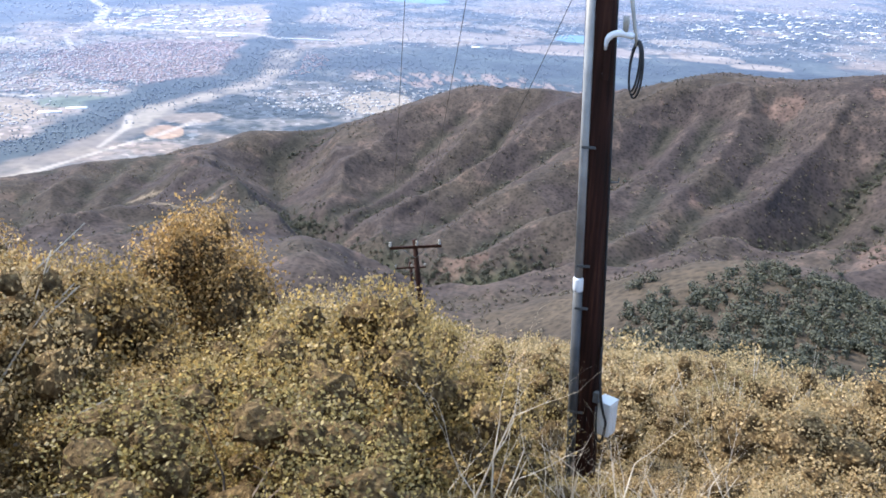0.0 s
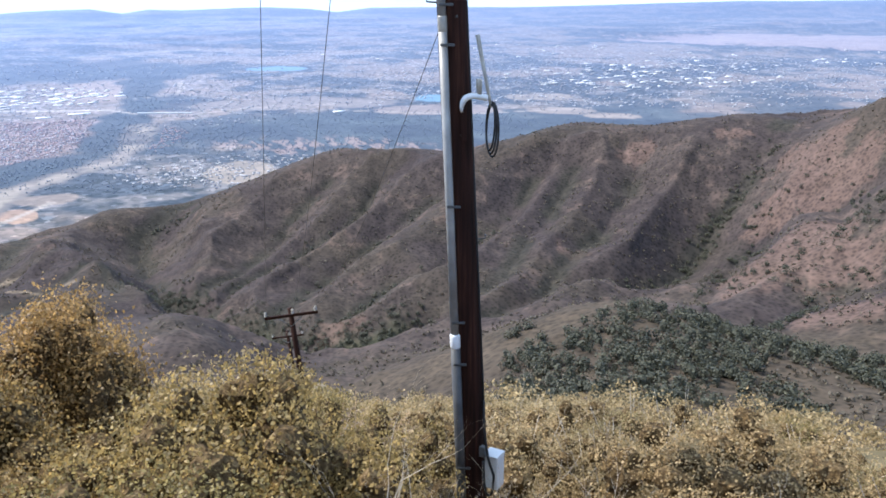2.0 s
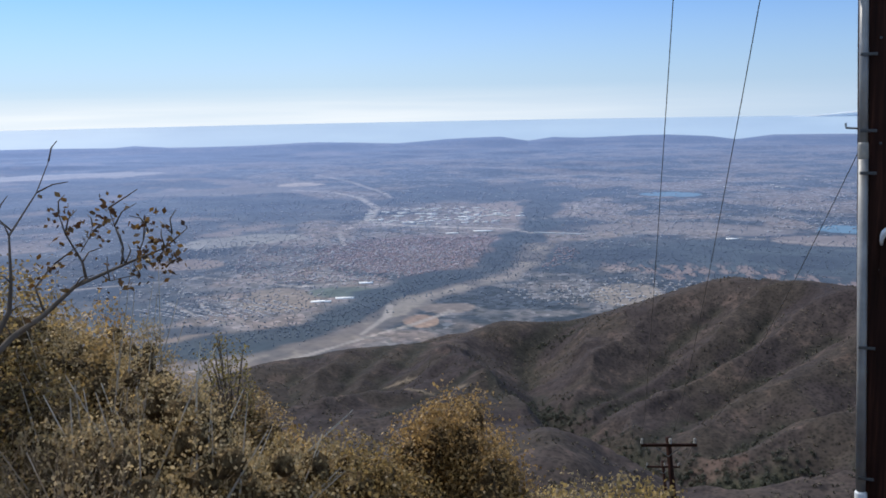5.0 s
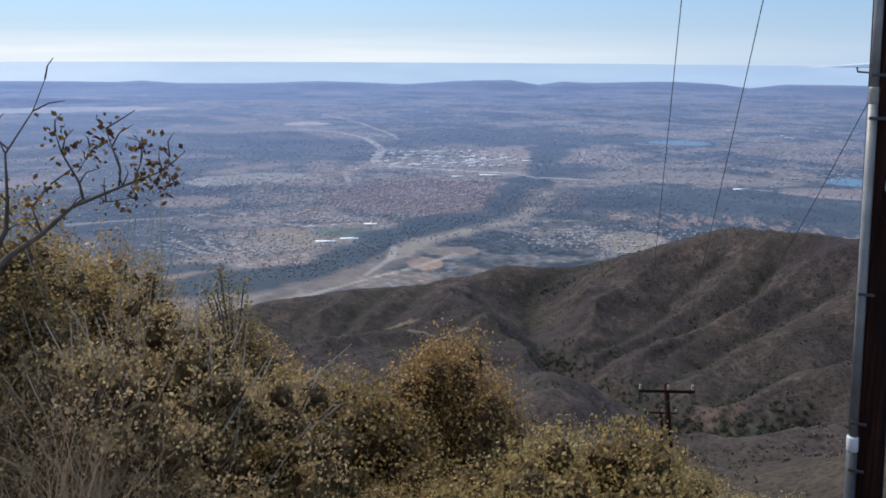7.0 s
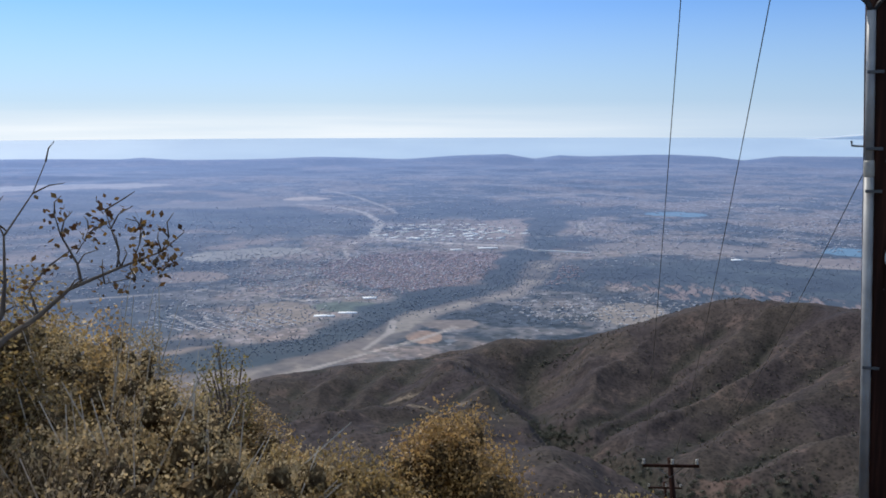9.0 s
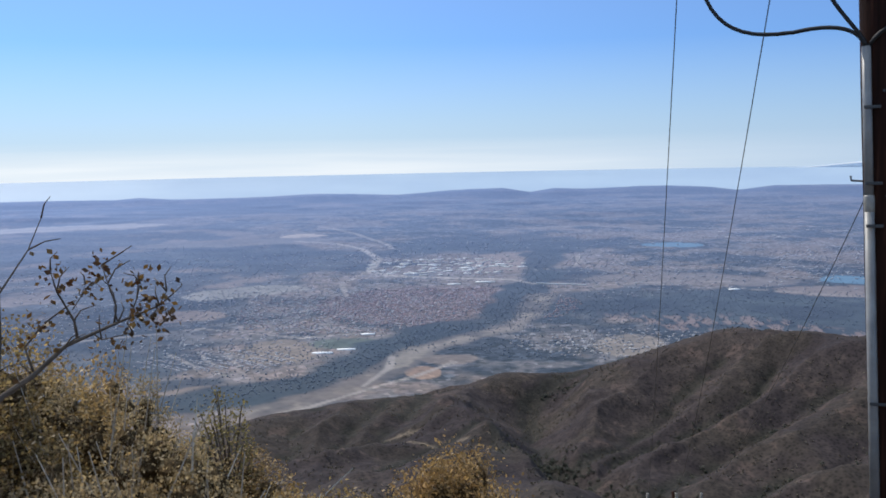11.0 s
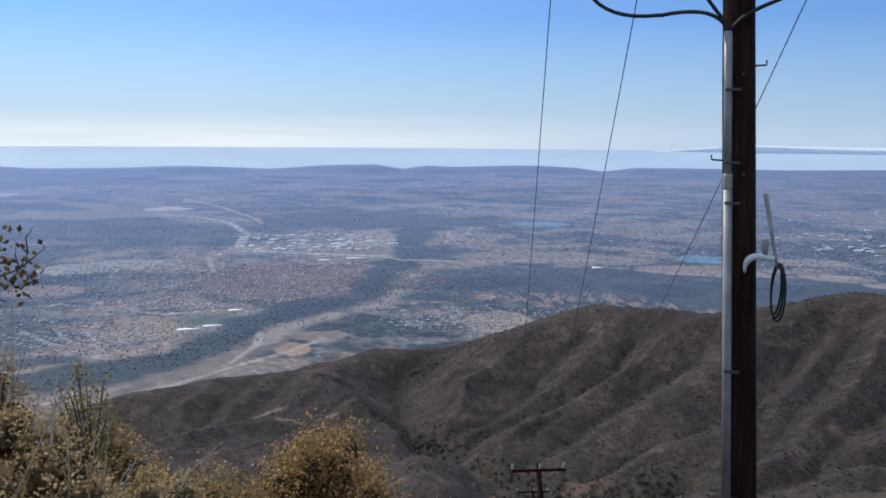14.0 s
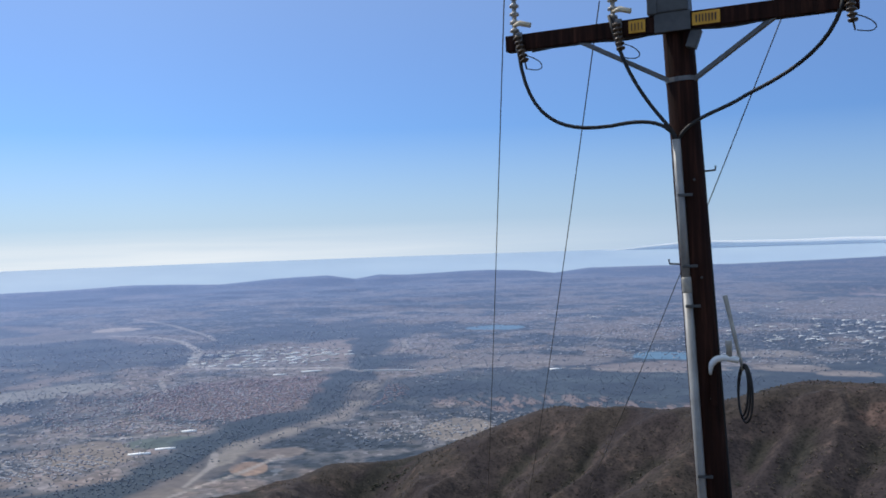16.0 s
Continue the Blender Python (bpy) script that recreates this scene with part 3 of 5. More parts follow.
def land_cover(x, y, z, az, r, on_plain):
    """Base colours: chaparral, bare soil and woods on the hills, then fields, wash and towns on the plain, with haze
    painted in.
    """
    big, mid, fine = fbm(x / 130, y / 130, 4, 71), fbm(x / 40, y / 40, 4, 73), fbm(x / 9, y / 9, 3, 79)
    deg = np.degrees(az)
    # brush and dry lean purple: mountain haze is put into their colour
    brush, dry, bare = colour(0.038, 0.031, 0.033), colour(0.056, 0.045, 0.042), colour(0.118, 0.08, 0.07)
    wood, litter = colour(0.036, 0.046, 0.026), colour(0.13, 0.105, 0.06)
    low, bed = bed_depth(x, y)
    c = brush + (dry - brush) * step(0.35, 0.65, 0.5 * big + 0.3 * mid + 0.2 * fine)[..., None]
    olive = step(0.5, 0.62, fbm(x / 75 + 9, y / 75, 3, 76)) * step(380, 500, r)
    c = c + (colour(0.046, 0.039, 0.03) - c) * (0.4 * olive)[..., None]
    pink = np.zeros(np.shape(x))
    for sx, sy, size in SCAR_XY:
        d = np.hypot(x - sx, y - sy) / size + 1.9 * (mid - 0.5) + 1.2 * (fine - 0.5)
        pink = np.maximum(pink, step(1.0, 0.8, d))
    pink = np.maximum(pink, 0.45 * step(0.62, 0.7, 0.5 * mid + 0.5 * fine) * step(360, 480, r))
    c = c + (bare - c) * (0.66 * pink)[..., None]
    # two graded tracks on the western ridge
    for line in ([(-11.0, -16.0, 1060), (-8.8, -16.3, 1040)], [(-9.6, -17.5, 960), (-5.9, -17.9, 930)]):
        d = near_line(x, y, [spot(*p)[:2] for p in line]) + 6 * (mid - 0.5)
        c = c + (colour(0.3, 0.24, 0.18) - c) * step(5, 2, d)[..., None] * 0.4
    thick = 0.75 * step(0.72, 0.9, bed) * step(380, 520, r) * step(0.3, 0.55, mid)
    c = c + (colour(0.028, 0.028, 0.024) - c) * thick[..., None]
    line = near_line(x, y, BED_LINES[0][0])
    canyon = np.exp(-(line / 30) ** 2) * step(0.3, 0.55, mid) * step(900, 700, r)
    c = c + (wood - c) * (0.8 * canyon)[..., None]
    c = c * (0.7 + 0.6 * fine)[..., None]
    c = c + (colour(0.062, 0.05, 0.035) * (0.7 + 0.6 * mid)[..., None] - c) * (0.55 * step(540, 430, r))[..., None]
    c = c + (litter - c) * step(150, 60, r)[..., None]
    # the plain
    far = np.clip(seen_far(az, r, z), 1500, 26000)
    X, Y = far * np.sin(az), far * np.cos(az)
    p1, p2, p3 = fbm(X / 900, Y / 900, 5, 83), fbm(X / 260, Y / 260, 4, 89), fbm(X / 3500, Y / 3500, 4, 97)
    p4 = fbm(X / 90, Y / 90, 3, 101)
    speck = fbm(X / 38, Y / 55, 2, 107)
    green, tan, grey, dark = colour(0.058, 0.058, 0.048), colour(0.235, 0.176, 0.132), colour(0.2, 0.178, 0.162), colour(0.024, 0.031, 0.029)
    built = 0.35 + 0.65 * step(0.42, 0.55, p3)
    g = green + (tan - green) * (0.8 * step(0.51, 0.57, 0.4 * p1 + 0.4 * p2 + 0.2 * p3))[..., None]
    g = g + (grey - g) * (0.6 * step(0.48, 0.6, p4) * step(0.4, 0.52, p3))[..., None]
    g = g * (0.7 + 0.6 * speck)[..., None]
    g = g + (dark - g) * (0.85 * step(0.48, 0.42, 0.4 * p1 + 0.4 * p2 + 0.2 * p4))[..., None]
    wig = 260 * (p2 - 0.5)
    across, ahead = az * far, far
    for waz, wel, wide, deep in WOODED:
        wf = PLAIN_DROP / math.tan(math.radians(-wel))
        d = np.hypot((across - math.radians(waz) * wf) / wide, (ahead - wf) / (deep * 2.2)) + 1.1 * (p1 - 0.5) + 0.8 * (p2 - 0.5)
        k = 0.85 * step(1.0, 0.7, d)
        g, built = g + (dark * (0.35 + 2.2 * p4 * p2 * 2)[..., None] - g) * k[..., None], built * (1 - k)
    # bare cliffs in the bluffs east of the river
    deg_el = np.degrees(np.arctan2(PLAIN_DROP, far))
    bluff = step(2.0, 4.0, deg) * step(24, 18, deg)
    cliff = bluff * step(0.55, 0.3, np.abs(deg_el - 9.9 - 0.05 * (deg - 4) + 1.2 * (p2 - 0.5))) * step(0.5, 0.58, fbm(X / 24, Y / 70, 3, 103))
    g = g + (colour(0.34, 0.23, 0.18) - g) * (0.6 * cliff)[..., None]
    for (fx, fy), wide, deep, rgb in FIELDS:
        ff, fa = math.hypot(fx, fy), math.atan2(fx, fy)
        d = np.hypot((az - fa) * ff / wide, (far - ff) / (deep * 2.0)) + 0.9 * (p1 - 0.5) + 0.9 * (p2 - 0.5)
        k = 0.85 * step(1.0, 0.88, d)
        g, built = g + (colour(*rgb) * (0.75 + 0.5 * p4)[..., None] - g) * k[..., None], built * (1 - 0.8 * k)
    d = np.hypot((az - math.radians(-8.0)) * 4700 / 560, (far - 4450) / 620) + 1.2 * (p1 - 0.5) + 0.8 * (p2 - 0.5)
    k = step(1.05, 0.85, d)
    g, built = g + (colour(0.2, 0.125, 0.098) * (0.7 + 0.6 * p4)[..., None] - g) * (0.6 * k)[..., None], np.maximum(built, k)
    d = near_line(X, Y, RIVER) + 0.8 * wig
    k = 0.95 * step(150, 95, d)
    g, built = g + (colour(0.026, 0.036, 0.031) * (0.6 + 0.9 * p4)[..., None] - g) * k[..., None], built * (1 - k)
    d = near_line(X, Y, WASH) + 0.5 * wig
    k = step(75, 40, d)
    g = g + (colour(0.18, 0.145, 0.108) * (0.4 + 1.2 * p4)[..., None] - g) * (0.72 * k)[..., None]
    k2 = step(46, 20, d + 60 * (p4 - 0.5)) * step(0.45, 0.55, p4)
    g, built = g + (colour(0.36, 0.3, 0.225) - g) * (0.5 * k2)[..., None], built * (1 - k)
    d = near_line(X, Y, HIGHWAY)
    wide = np.where(far > 5200, 40, 20)
    g = g + (colour(0.42, 0.37, 0.32) - g) * (0.9 * step(wide, 0.4 * wide, d))[..., None]
    for line in ROADS:
        d = near_line(X, Y, line) + 0.1 * wig
        wide = far / 250
        g = g + (colour(0.36, 0.31, 0.26) - g) * (0.75 * step(wide, 0.45 * wide, d))[..., None]
    for (fx, fy), size in LAKES:
        ff, fa = math.hypot(fx, fy), math.atan2(fx, fy)
        d = np.hypot((az - fa) * ff / 1.9, (far - ff) / 1.5) + 0.35 * wig
        g = g + (colour(0.12, 0.24, 0.33) - g) * (0.95 * step(size, size * 0.9, d))[..., None]
        built = built * step(size * 0.9, size, d)
    # distance haze is painted into the plain's colours
    g = haze_tint(g, far, az)
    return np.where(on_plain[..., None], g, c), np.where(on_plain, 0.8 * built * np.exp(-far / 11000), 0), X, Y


ROADS = [[polar(*p) for p in line] for line in (
    [(1.77, -8.1), (4.01, -7.92), (7.38, -7.71), (10.33, -7.72)], [(-1.37, -7.05), (0.9, -6.89), (1.31, -6.61), (1.24, -6.16)], [(-14.81, -4.07), (-12.74, -4.54), (-10.67, -5.29), (-10.33, -5.58)],
    [(-17.1, -15.39), (-13.81, -14.61), (-11.64, -14.08), (-9.11, -13.5), (-6.58, -12.68)], [(-12.36, -13.98), (-10.71, -12.93), (-10.51, -12.23)],
    [(-22.2, -11.5), (-21.9, -11.9), (-21.2, -12.3), (-21.3, -12.6), (-20.72, -12.93)], [(-20.64, -11.57), (-20.4, -12.0), (-20.0, -12.3), (-20.1, -12.6), (-19.69, -12.83)],
    [(-24, -11.4), (-22.8, -12.1), (-22.3, -12.6)], [(-30, -10.2), (-22, -10.0), (-16, -10.9), (-12, -10.7)], [(-12, -7.0), (-13.5, -7.7), (-13.2, -8.6), (-16, -9.3)],
    [(31.41, -4.84), (33.99, -4.9), (37.75, -5.03)], [(11, -8.1), (18, -8.4), (26, -7.9)], [(-5.0, -4.6), (3, -4.3), (14, -4.7)])]


def build_ground():
    az = np.radians(np.concatenate([np.linspace(-180, -60, 25)[:-1], np.linspace(-60, -38, 30)[:-1], np.linspace(-38, 48, 900), np.linspace(48, 70, 30)[1:], np.linspace(70, 180, 24)[1:-1]]))
    r = np.concatenate([np.array([0.002]), np.geomspace(0.4, 60, 43)[:-1], np.geomspace(60, 300, 40)[:-1], np.linspace(300, 1500, 190)[:-1], 1500 + 2830 * np.linspace(0, 1, 300) ** 1.3])
    A, Rr = np.meshgrid(az, r)
    X, Y = Rr * np.sin(A), Rr * np.cos(A)
    Z = ground_height(X, Y)
    on_plain = (Rr > 1450) & (Z <= plain(A, np.maximum(Rr, 1500)) + 0.01)
    cover, built, PX, PY = land_cover(X, Y, Z, A, Rr, on_plain)
    lay = np.where(on_plain[..., None], np.stack([PX / 55, PY / 55, PX * 0], -1), np.stack([X / 7, Y / 7, Z / 7], -1))
    n, k = A.shape
    verts = np.stack([X, Y, Z], -1).reshape(-1, 3)
    idx = np.arange(n * k).reshape(n, k)
    nxt = np.roll(idx, -1, axis=1)
    quads = np.stack([idx[:-1], nxt[:-1], nxt[1:], idx[1:]], -1).reshape(-1, 4)[:, ::-1]
    ob = link_mesh("ground", verts, quads, MAT_LAND, smooth=True)
    me = ob.data
    for name, data in (("cover", cover), ("lay", lay)):
        a = me.attributes.new(name, "FLOAT_VECTOR", "POINT")
        a.data.foreach_set("vector", data.reshape(-1, 3).astype(np.float32).ravel())
    for name, data in (("built", built), ("wild", np.where(on_plain, 0.22, 0.8))):
        a = me.attributes.new(name, "FLOAT", "POINT")
        a.data.foreach_set("value", data.astype(np.float32).ravel())
    return tagged(ob, "dry brush-covered mountain slopes falling to a hazy settled plain", "ground", kind="structure")


build_ground()


def ground_at(x, y):
    return float(ground_height(np.array([x]), np.array([y]))[0])


# ---- the sea and the far island ----
def build_sea():
    m, nt, b = material("sea")
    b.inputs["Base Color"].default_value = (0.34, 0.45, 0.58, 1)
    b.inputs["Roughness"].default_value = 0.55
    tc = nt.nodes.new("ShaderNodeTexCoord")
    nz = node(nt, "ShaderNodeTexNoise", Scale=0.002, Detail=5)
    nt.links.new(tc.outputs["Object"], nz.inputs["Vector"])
    # pale stops: haze over the sea is painted into its colour
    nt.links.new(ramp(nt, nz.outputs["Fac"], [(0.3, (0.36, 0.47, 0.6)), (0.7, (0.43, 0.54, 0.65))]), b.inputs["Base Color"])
    az = np.radians(np.linspace(-80, 85, 120))
    r = np.array([4200.0, 4400, 4600, 4800, 4900])
    el = np.radians(np.array([-2.9, -2.2, -1.7, -1.25, -0.95]))
    A, Rr = np.meshgrid(az, r)
    E = np.repeat(el[:, None], len(az), 1)
    v = np.stack([Rr * np.sin(A), Rr * np.cos(A), Rr * np.tan(E)], -1).reshape(-1, 3)
    idx = np.arange(v.shape[0]).reshape(A.shape)
    q = np.stack([idx[:-1, :-1], idx[:-1, 1:], idx[1:, 1:], idx[1:, :-1]], -1).reshape(-1, 4)[:, ::-1]
    tagged(link_mesh("water", v, q, m, smooth=True), "pale blue sea along the horizon, haze painted into its colour", "sea", kind="structure")
    # a long low island out at sea, haze painted into its near-white colour
    mi = mat_noisy("hazed_island", [(0.3, (0.76, 0.82, 0.88)), (0.7, (0.79, 0.85, 0.9))], 0.01, 0.9, relief=0)
    deg = np.linspace(12, 50, 120)
    top = 0.42 * step(13, 20, deg) * (0.75 + 0.5 * fbm(deg / 4, deg * 0, 4, 7))
    rows = [(4880, -1.2 + 0 * deg), (4882, -1.1 + 0.5 * top), (4884, -1.0 + top), (4960, -1.2 + 0 * deg)]
    v = np.concatenate([np.stack([rr * np.sin(np.radians(deg)), rr * np.cos(np.radians(deg)), rr * np.tan(np.radians(e))], -1) for rr, e in rows])
    idx = np.arange(len(v)).reshape(4, -1)
    q = np.stack([idx[:-1, :-1], idx[:-1, 1:], idx[1:, 1:], idx[1:, :-1]], -1).reshape(-1, 4)[:, ::-1]
    tagged(link_mesh("backdrop_island", v, q, mi), "long low island on the sea horizon, paled with painted haze", "island", kind="structure")


build_sea()


# ---- towns on the plain ----
def set_cover(ob, rgb):
    a = ob.data.attributes.new("cover", "FLOAT_VECTOR", "POINT")
    a.data.foreach_set("vector", np.asarray(rgb, np.float32).ravel())


def buildings(name, X, Y, wide, deep, high, turn, roof, label, clear=1.0):
    """Many small gabled blocks on the plain, one mesh; clear scales the haze painted into their colours."""
    far = np.hypot(X, Y)
    az, r, base = plain_spot(X, Y)
    k = r / plain_far(r)
    px, py = r * np.sin(az), r * np.cos(az)
    # five-sided house section: two eaves, a ridge
    sx = np.array([-0.5, 0.5, 0.5, -0.5, -0.5, 0.5, 0.5, -0.5, 0.0, 0.0])
    sy = np.array([-0.5, -0.5, 0.5, 0.5, -0.5, -0.5, 0.5, 0.5, -0.5, 0.5])
    sz = np.array([-0.6, -0.6, -0.6, -0.6, 0.7, 0.7, 0.7, 0.7, 1.0, 1.0])
    ct, st = np.cos(turn), np.sin(turn)
    lx, ly = (k * wide)[:, None] * sx, (k * deep)[:, None] * sy
    v = np.stack([px[:, None] + lx * ct[:, None] - ly * st[:, None], py[:, None] + lx * st[:, None] + ly * ct[:, None],
                  base[:, None] + (k * high)[:, None] * sz], -1).reshape(-1, 3)
    tri = np.array([(0, 1, 5), (0, 5, 4), (1, 2, 6), (1, 6, 5), (2, 3, 7), (2, 7, 6), (3, 0, 4), (3, 4, 7), (4, 5, 8), (6, 7, 9), (5, 6, 9), (5, 9, 8), (7, 4, 8), (7, 8, 9)])
    faces = (np.arange(len(X))[:, None, None] * 10 + tri[None]).reshape(-1, 3)
    ob = link_mesh(name, v, faces, MAT_COVER)
    set_cover(ob, np.repeat(haze_tint(roof, far * clear, az), 10, axis=0))
    return tagged(ob, label, "houses", kind="stuff")


rng = np.random.default_rng(5)


def scatter(n, centre, size, flat=1.0):
    a, d = rng.uniform(0, 2 * math.pi, n), np.sqrt(rng.uniform(0, 1, n)) * size
    return centre[0] + d * np.cos(a), centre[1] + d * np.sin(a) * flat


def street_grid(n, centre, size, flat=1.0, pitch=26.0, lean=0.5):
    """Houses in rows along bending streets."""
    X, Y = scatter(n, centre, size, flat)
    u, v = X * math.cos(lean) + Y * math.sin(lean), -X * math.sin(lean) + Y * math.cos(lean)
    v = np.round(v / (2 * pitch)) * 2 * pitch + np.where(rng.uniform(0, 1, n) < 0.5, 9, -9) + 30 * np.sin(u / 160)
    return u * math.cos(lean) - v * math.sin(lean), u * math.sin(lean) + v * math.cos(lean)


def town(n, centre, size, flat, roof_a, roof_b, label, wide=(6, 10), lean=0.5, name="houses"):
    X, Y = street_grid(n, centre, size, flat, 26, lean)
    ok = (near_line(X, Y, RIVER) > 170) & (near_line(X, Y, WASH) > 70)
    X, Y, n = X[ok], Y[ok], int(ok.sum())
    roof = np.where(rng.uniform(0, 1, (n, 1)) < 0.6, colour(*roof_a), colour(*roof_b)) * rng.uniform(0.7, 1.25, (n, 1))
    buildings(name, X, Y, rng.uniform(*wide, n) * 1.1, rng.uniform(6, 10, n), rng.uniform(1.6, 2.8, n), lean + rng.normal(0, 0.15, n), roof, label, 1.35)


town(2300, polar(-7.0, -9.1), 640, 0.9, (0.36, 0.2, 0.145), (0.32, 0.25, 0.21), "rows of red-tiled houses in a valley town")
town(1500, polar(-11.6, -9.4), 640, 0.9, (0.34, 0.22, 0.17), (0.42, 0.4, 0.37), "mixed tile-roofed houses among trees", lean=-0.3)
town(1100, polar(-19, -9.4), 1000, 0.8, (0.42, 0.4, 0.37), (0.3, 0.25, 0.22), "scattered pale houses among orchards", lean=0.9)
town(420, polar(-21.3, -12.0), 280, 0.6, (0.5, 0.46, 0.42), (0.4, 0.34, 0.3), "hillside houses along winding streets", lean=-0.7)
town(380, polar(3.8, -11.4), 420, 0.6, (0.46, 0.43, 0.39), (0.32, 0.27, 0.22), "scattered canyon houses below the bluffs", lean=0.2)
town(1500, polar(-14, -7.2), 2200, 0.6, (0.5, 0.48, 0.45), (0.32, 0.26, 0.23), "far scattered houses on the plain", (8, 16))
town(1500, polar(12, -5.7), 3000, 0.7, (0.55, 0.53, 0.5), (0.32, 0.28, 0.25), "far scattered houses and farms", (9, 20))
town(2000, polar(31, -5.9), 2200, 0.7, (0.6, 0.58, 0.55), (0.36, 0.31, 0.28), "pale far suburb beyond the hills", (10, 24))


def sheds(n, centre, size, flat, label):
    X, Y = scatter(n, centre, size, flat)
    roof = np.ones((n, 1)) * colour(0.95, 0.95, 0.95) * rng.uniform(0.5, 1.0, (n, 1))
    buildings("warehouses", X, Y, rng.uniform(18, 60, n), rng.uniform(12, 26, n), rng.uniform(2, 3.5, n), rng.normal(0.2, 0.12, n), roof, label, 0.55)


sheds(110, polar(-6.9, -6.75), 520, 0.9, "white-roofed industrial sheds in a business park")
sheds(110, polar(29.5, -5.9), 1100, 0.7, "bright warehouse roofs in a far city")
sheds(40, polar(36, -4.7), 1800, 0.5, "bright warehouse roofs towards the coast")
sheds(26, polar(18, -4.6), 1700, 0.5, "pale commercial roofs far off")


def big_roof(az, el, wide, deep, turn=0.15):
    X, Y = polar(az, el)
    buildings("warehouse", np.array([X]), np.array([Y]), np.array([wide]), np.array([deep]), np.array([3.0]), np.array([turn]), np.ones((1, 3)) * 0.95, "long white-roofed shed beside the river", 0.4)


for spec in ((-14.84, -11.86, 75, 18), (-13.35, -11.71, 70, 16), (-11.97, -10.82, 56, 18), (10.54, -8.15, 60, 22), (-4.54, -7.76, 110, 20), (-6.49, -7.87, 70, 16), (-5.59, -6.87, 90, 24)):
    big_roof(*spec)


def plain_trees(name, X, Y, size, label):
    """Dark tree clumps on the plain: small uneven eight-sided masses, one growth."""
    n = len(X)
    far = np.hypot(X, Y)
    az, r, base = plain_spot(X, Y)
    k = (r / plain_far(r) * size)[:, None]
    sx, sy, sz = np.array([1, 0, -1, 0, 0, 0.0]), np.array([0, 1, 0, -1, 0, 0.0]), np.array([0.25, 0.25, 0.25, 0.25, 1.1, -0.4])
    wob = rng.uniform(0.6, 1.3, (n, 6))
    turn = rng.uniform(0, 1.6, n)[:, None]
    lx, ly = k * wob * (sx * np.cos(turn) - sy * np.sin(turn)), k * wob * (sx * np.sin(turn) + sy * np.cos(turn))
    v = np.stack([(r * np.sin(az))[:, None] + lx, (r * np.cos(az))[:, None] + ly, base[:, None] + k * wob * sz], -1).reshape(-1, 3)
    tri = np.array([(0, 1, 4), (1, 2, 4), (2, 3, 4), (3, 0, 4), (1, 0, 5), (2, 1, 5), (3, 2, 5), (0, 3, 5)])
    ob = link_mesh(name, v, (np.arange(n)[:, None, None] * 6 + tri[None]).reshape(-1, 3), MAT_COVER)
    leaf = colour(0.07, 0.08, 0.056) * rng.uniform(0.6, 1.7, (n, 1))
    # haze painted into the leaf colours, stronger than on the ground
    set_cover(ob, np.repeat(haze_tint(leaf, far * 1.9, az), 6, axis=0))
    tagged(ob, label, "trees", kind="stuff")


def along(line, n, spread):
    p = np.array(line)
    t = rng.uniform(0, len(p) - 1.01, n)
    i = t.astype(int)
    q = p[i] + (p[i + 1] - p[i]) * (t - i)[:, None] + rng.normal(0, spread, (n, 2))
    return q[:, 0], q[:, 1]


plain_trees("riverside_trees", *along(RIVER, 1500, 55), rng.uniform(2, 4.6, 1500), "dark trees crowding the river's course")
for n, place, size, flat, label in ((1500, polar(-14, -9.2), 1500, 0.7, "garden trees between the valley houses"), (1400, polar(2.5, -10.6), 900, 0.7, "trees and brush on the canyon slopes"),
                                    (1700, polar(9, -9.2), 1100, 0.5, "oak woods on the wooded bluffs"), (900, polar(-24, -12.0), 620, 0.6, "brush on the low western hills"),
                                    (1500, polar(22, -6.8), 2300, 0.6, "far dark tree belts among the suburbs"), (1200, polar(-14, -6.0), 2400, 0.5, "far dark tree belts on the plain")):
    plain_trees("tree_belt", *scatter(n, place, size, flat), rng.uniform(1.8, 4.4, n) * (1.0 if size < 2000 else 1.3), label)


# the road bridge over the river
def build_bridge():
    deck = mat_noisy("pale_concrete", [(0.3, (0.62, 0.63, 0.65)), (0.7, (0.72, 0.73, 0.75))], 0.2, 0.8, relief=0)
    a, b = polar(-1.37, -8.06), polar(1.77, -8.17)
    root = thing("road_bridge", "long pale concrete road bridge across the river", "bridge")

    def place(X, Y, lift):
        az, r, z = (float(v[0]) for v in plain_spot(np.array([X]), np.array([Y])))
        return Vector((r * math.sin(az), r * math.cos(az), z + lift))
    bm = bmesh.new()
    p, q = place(*a, 8), place(*b, 8)
    add_tube(bm, [p, q], 2.3, 6)
    part("deck", bm, deck, root)
    for i in range(1, 7):
        bm = bmesh.new()
        m = p.lerp(q, i / 7)
        add_tube(bm, [m - Vector((0, 0, 22)), m], 0.8, 6)
        part("pier", bm, deck, root)


build_bridge()


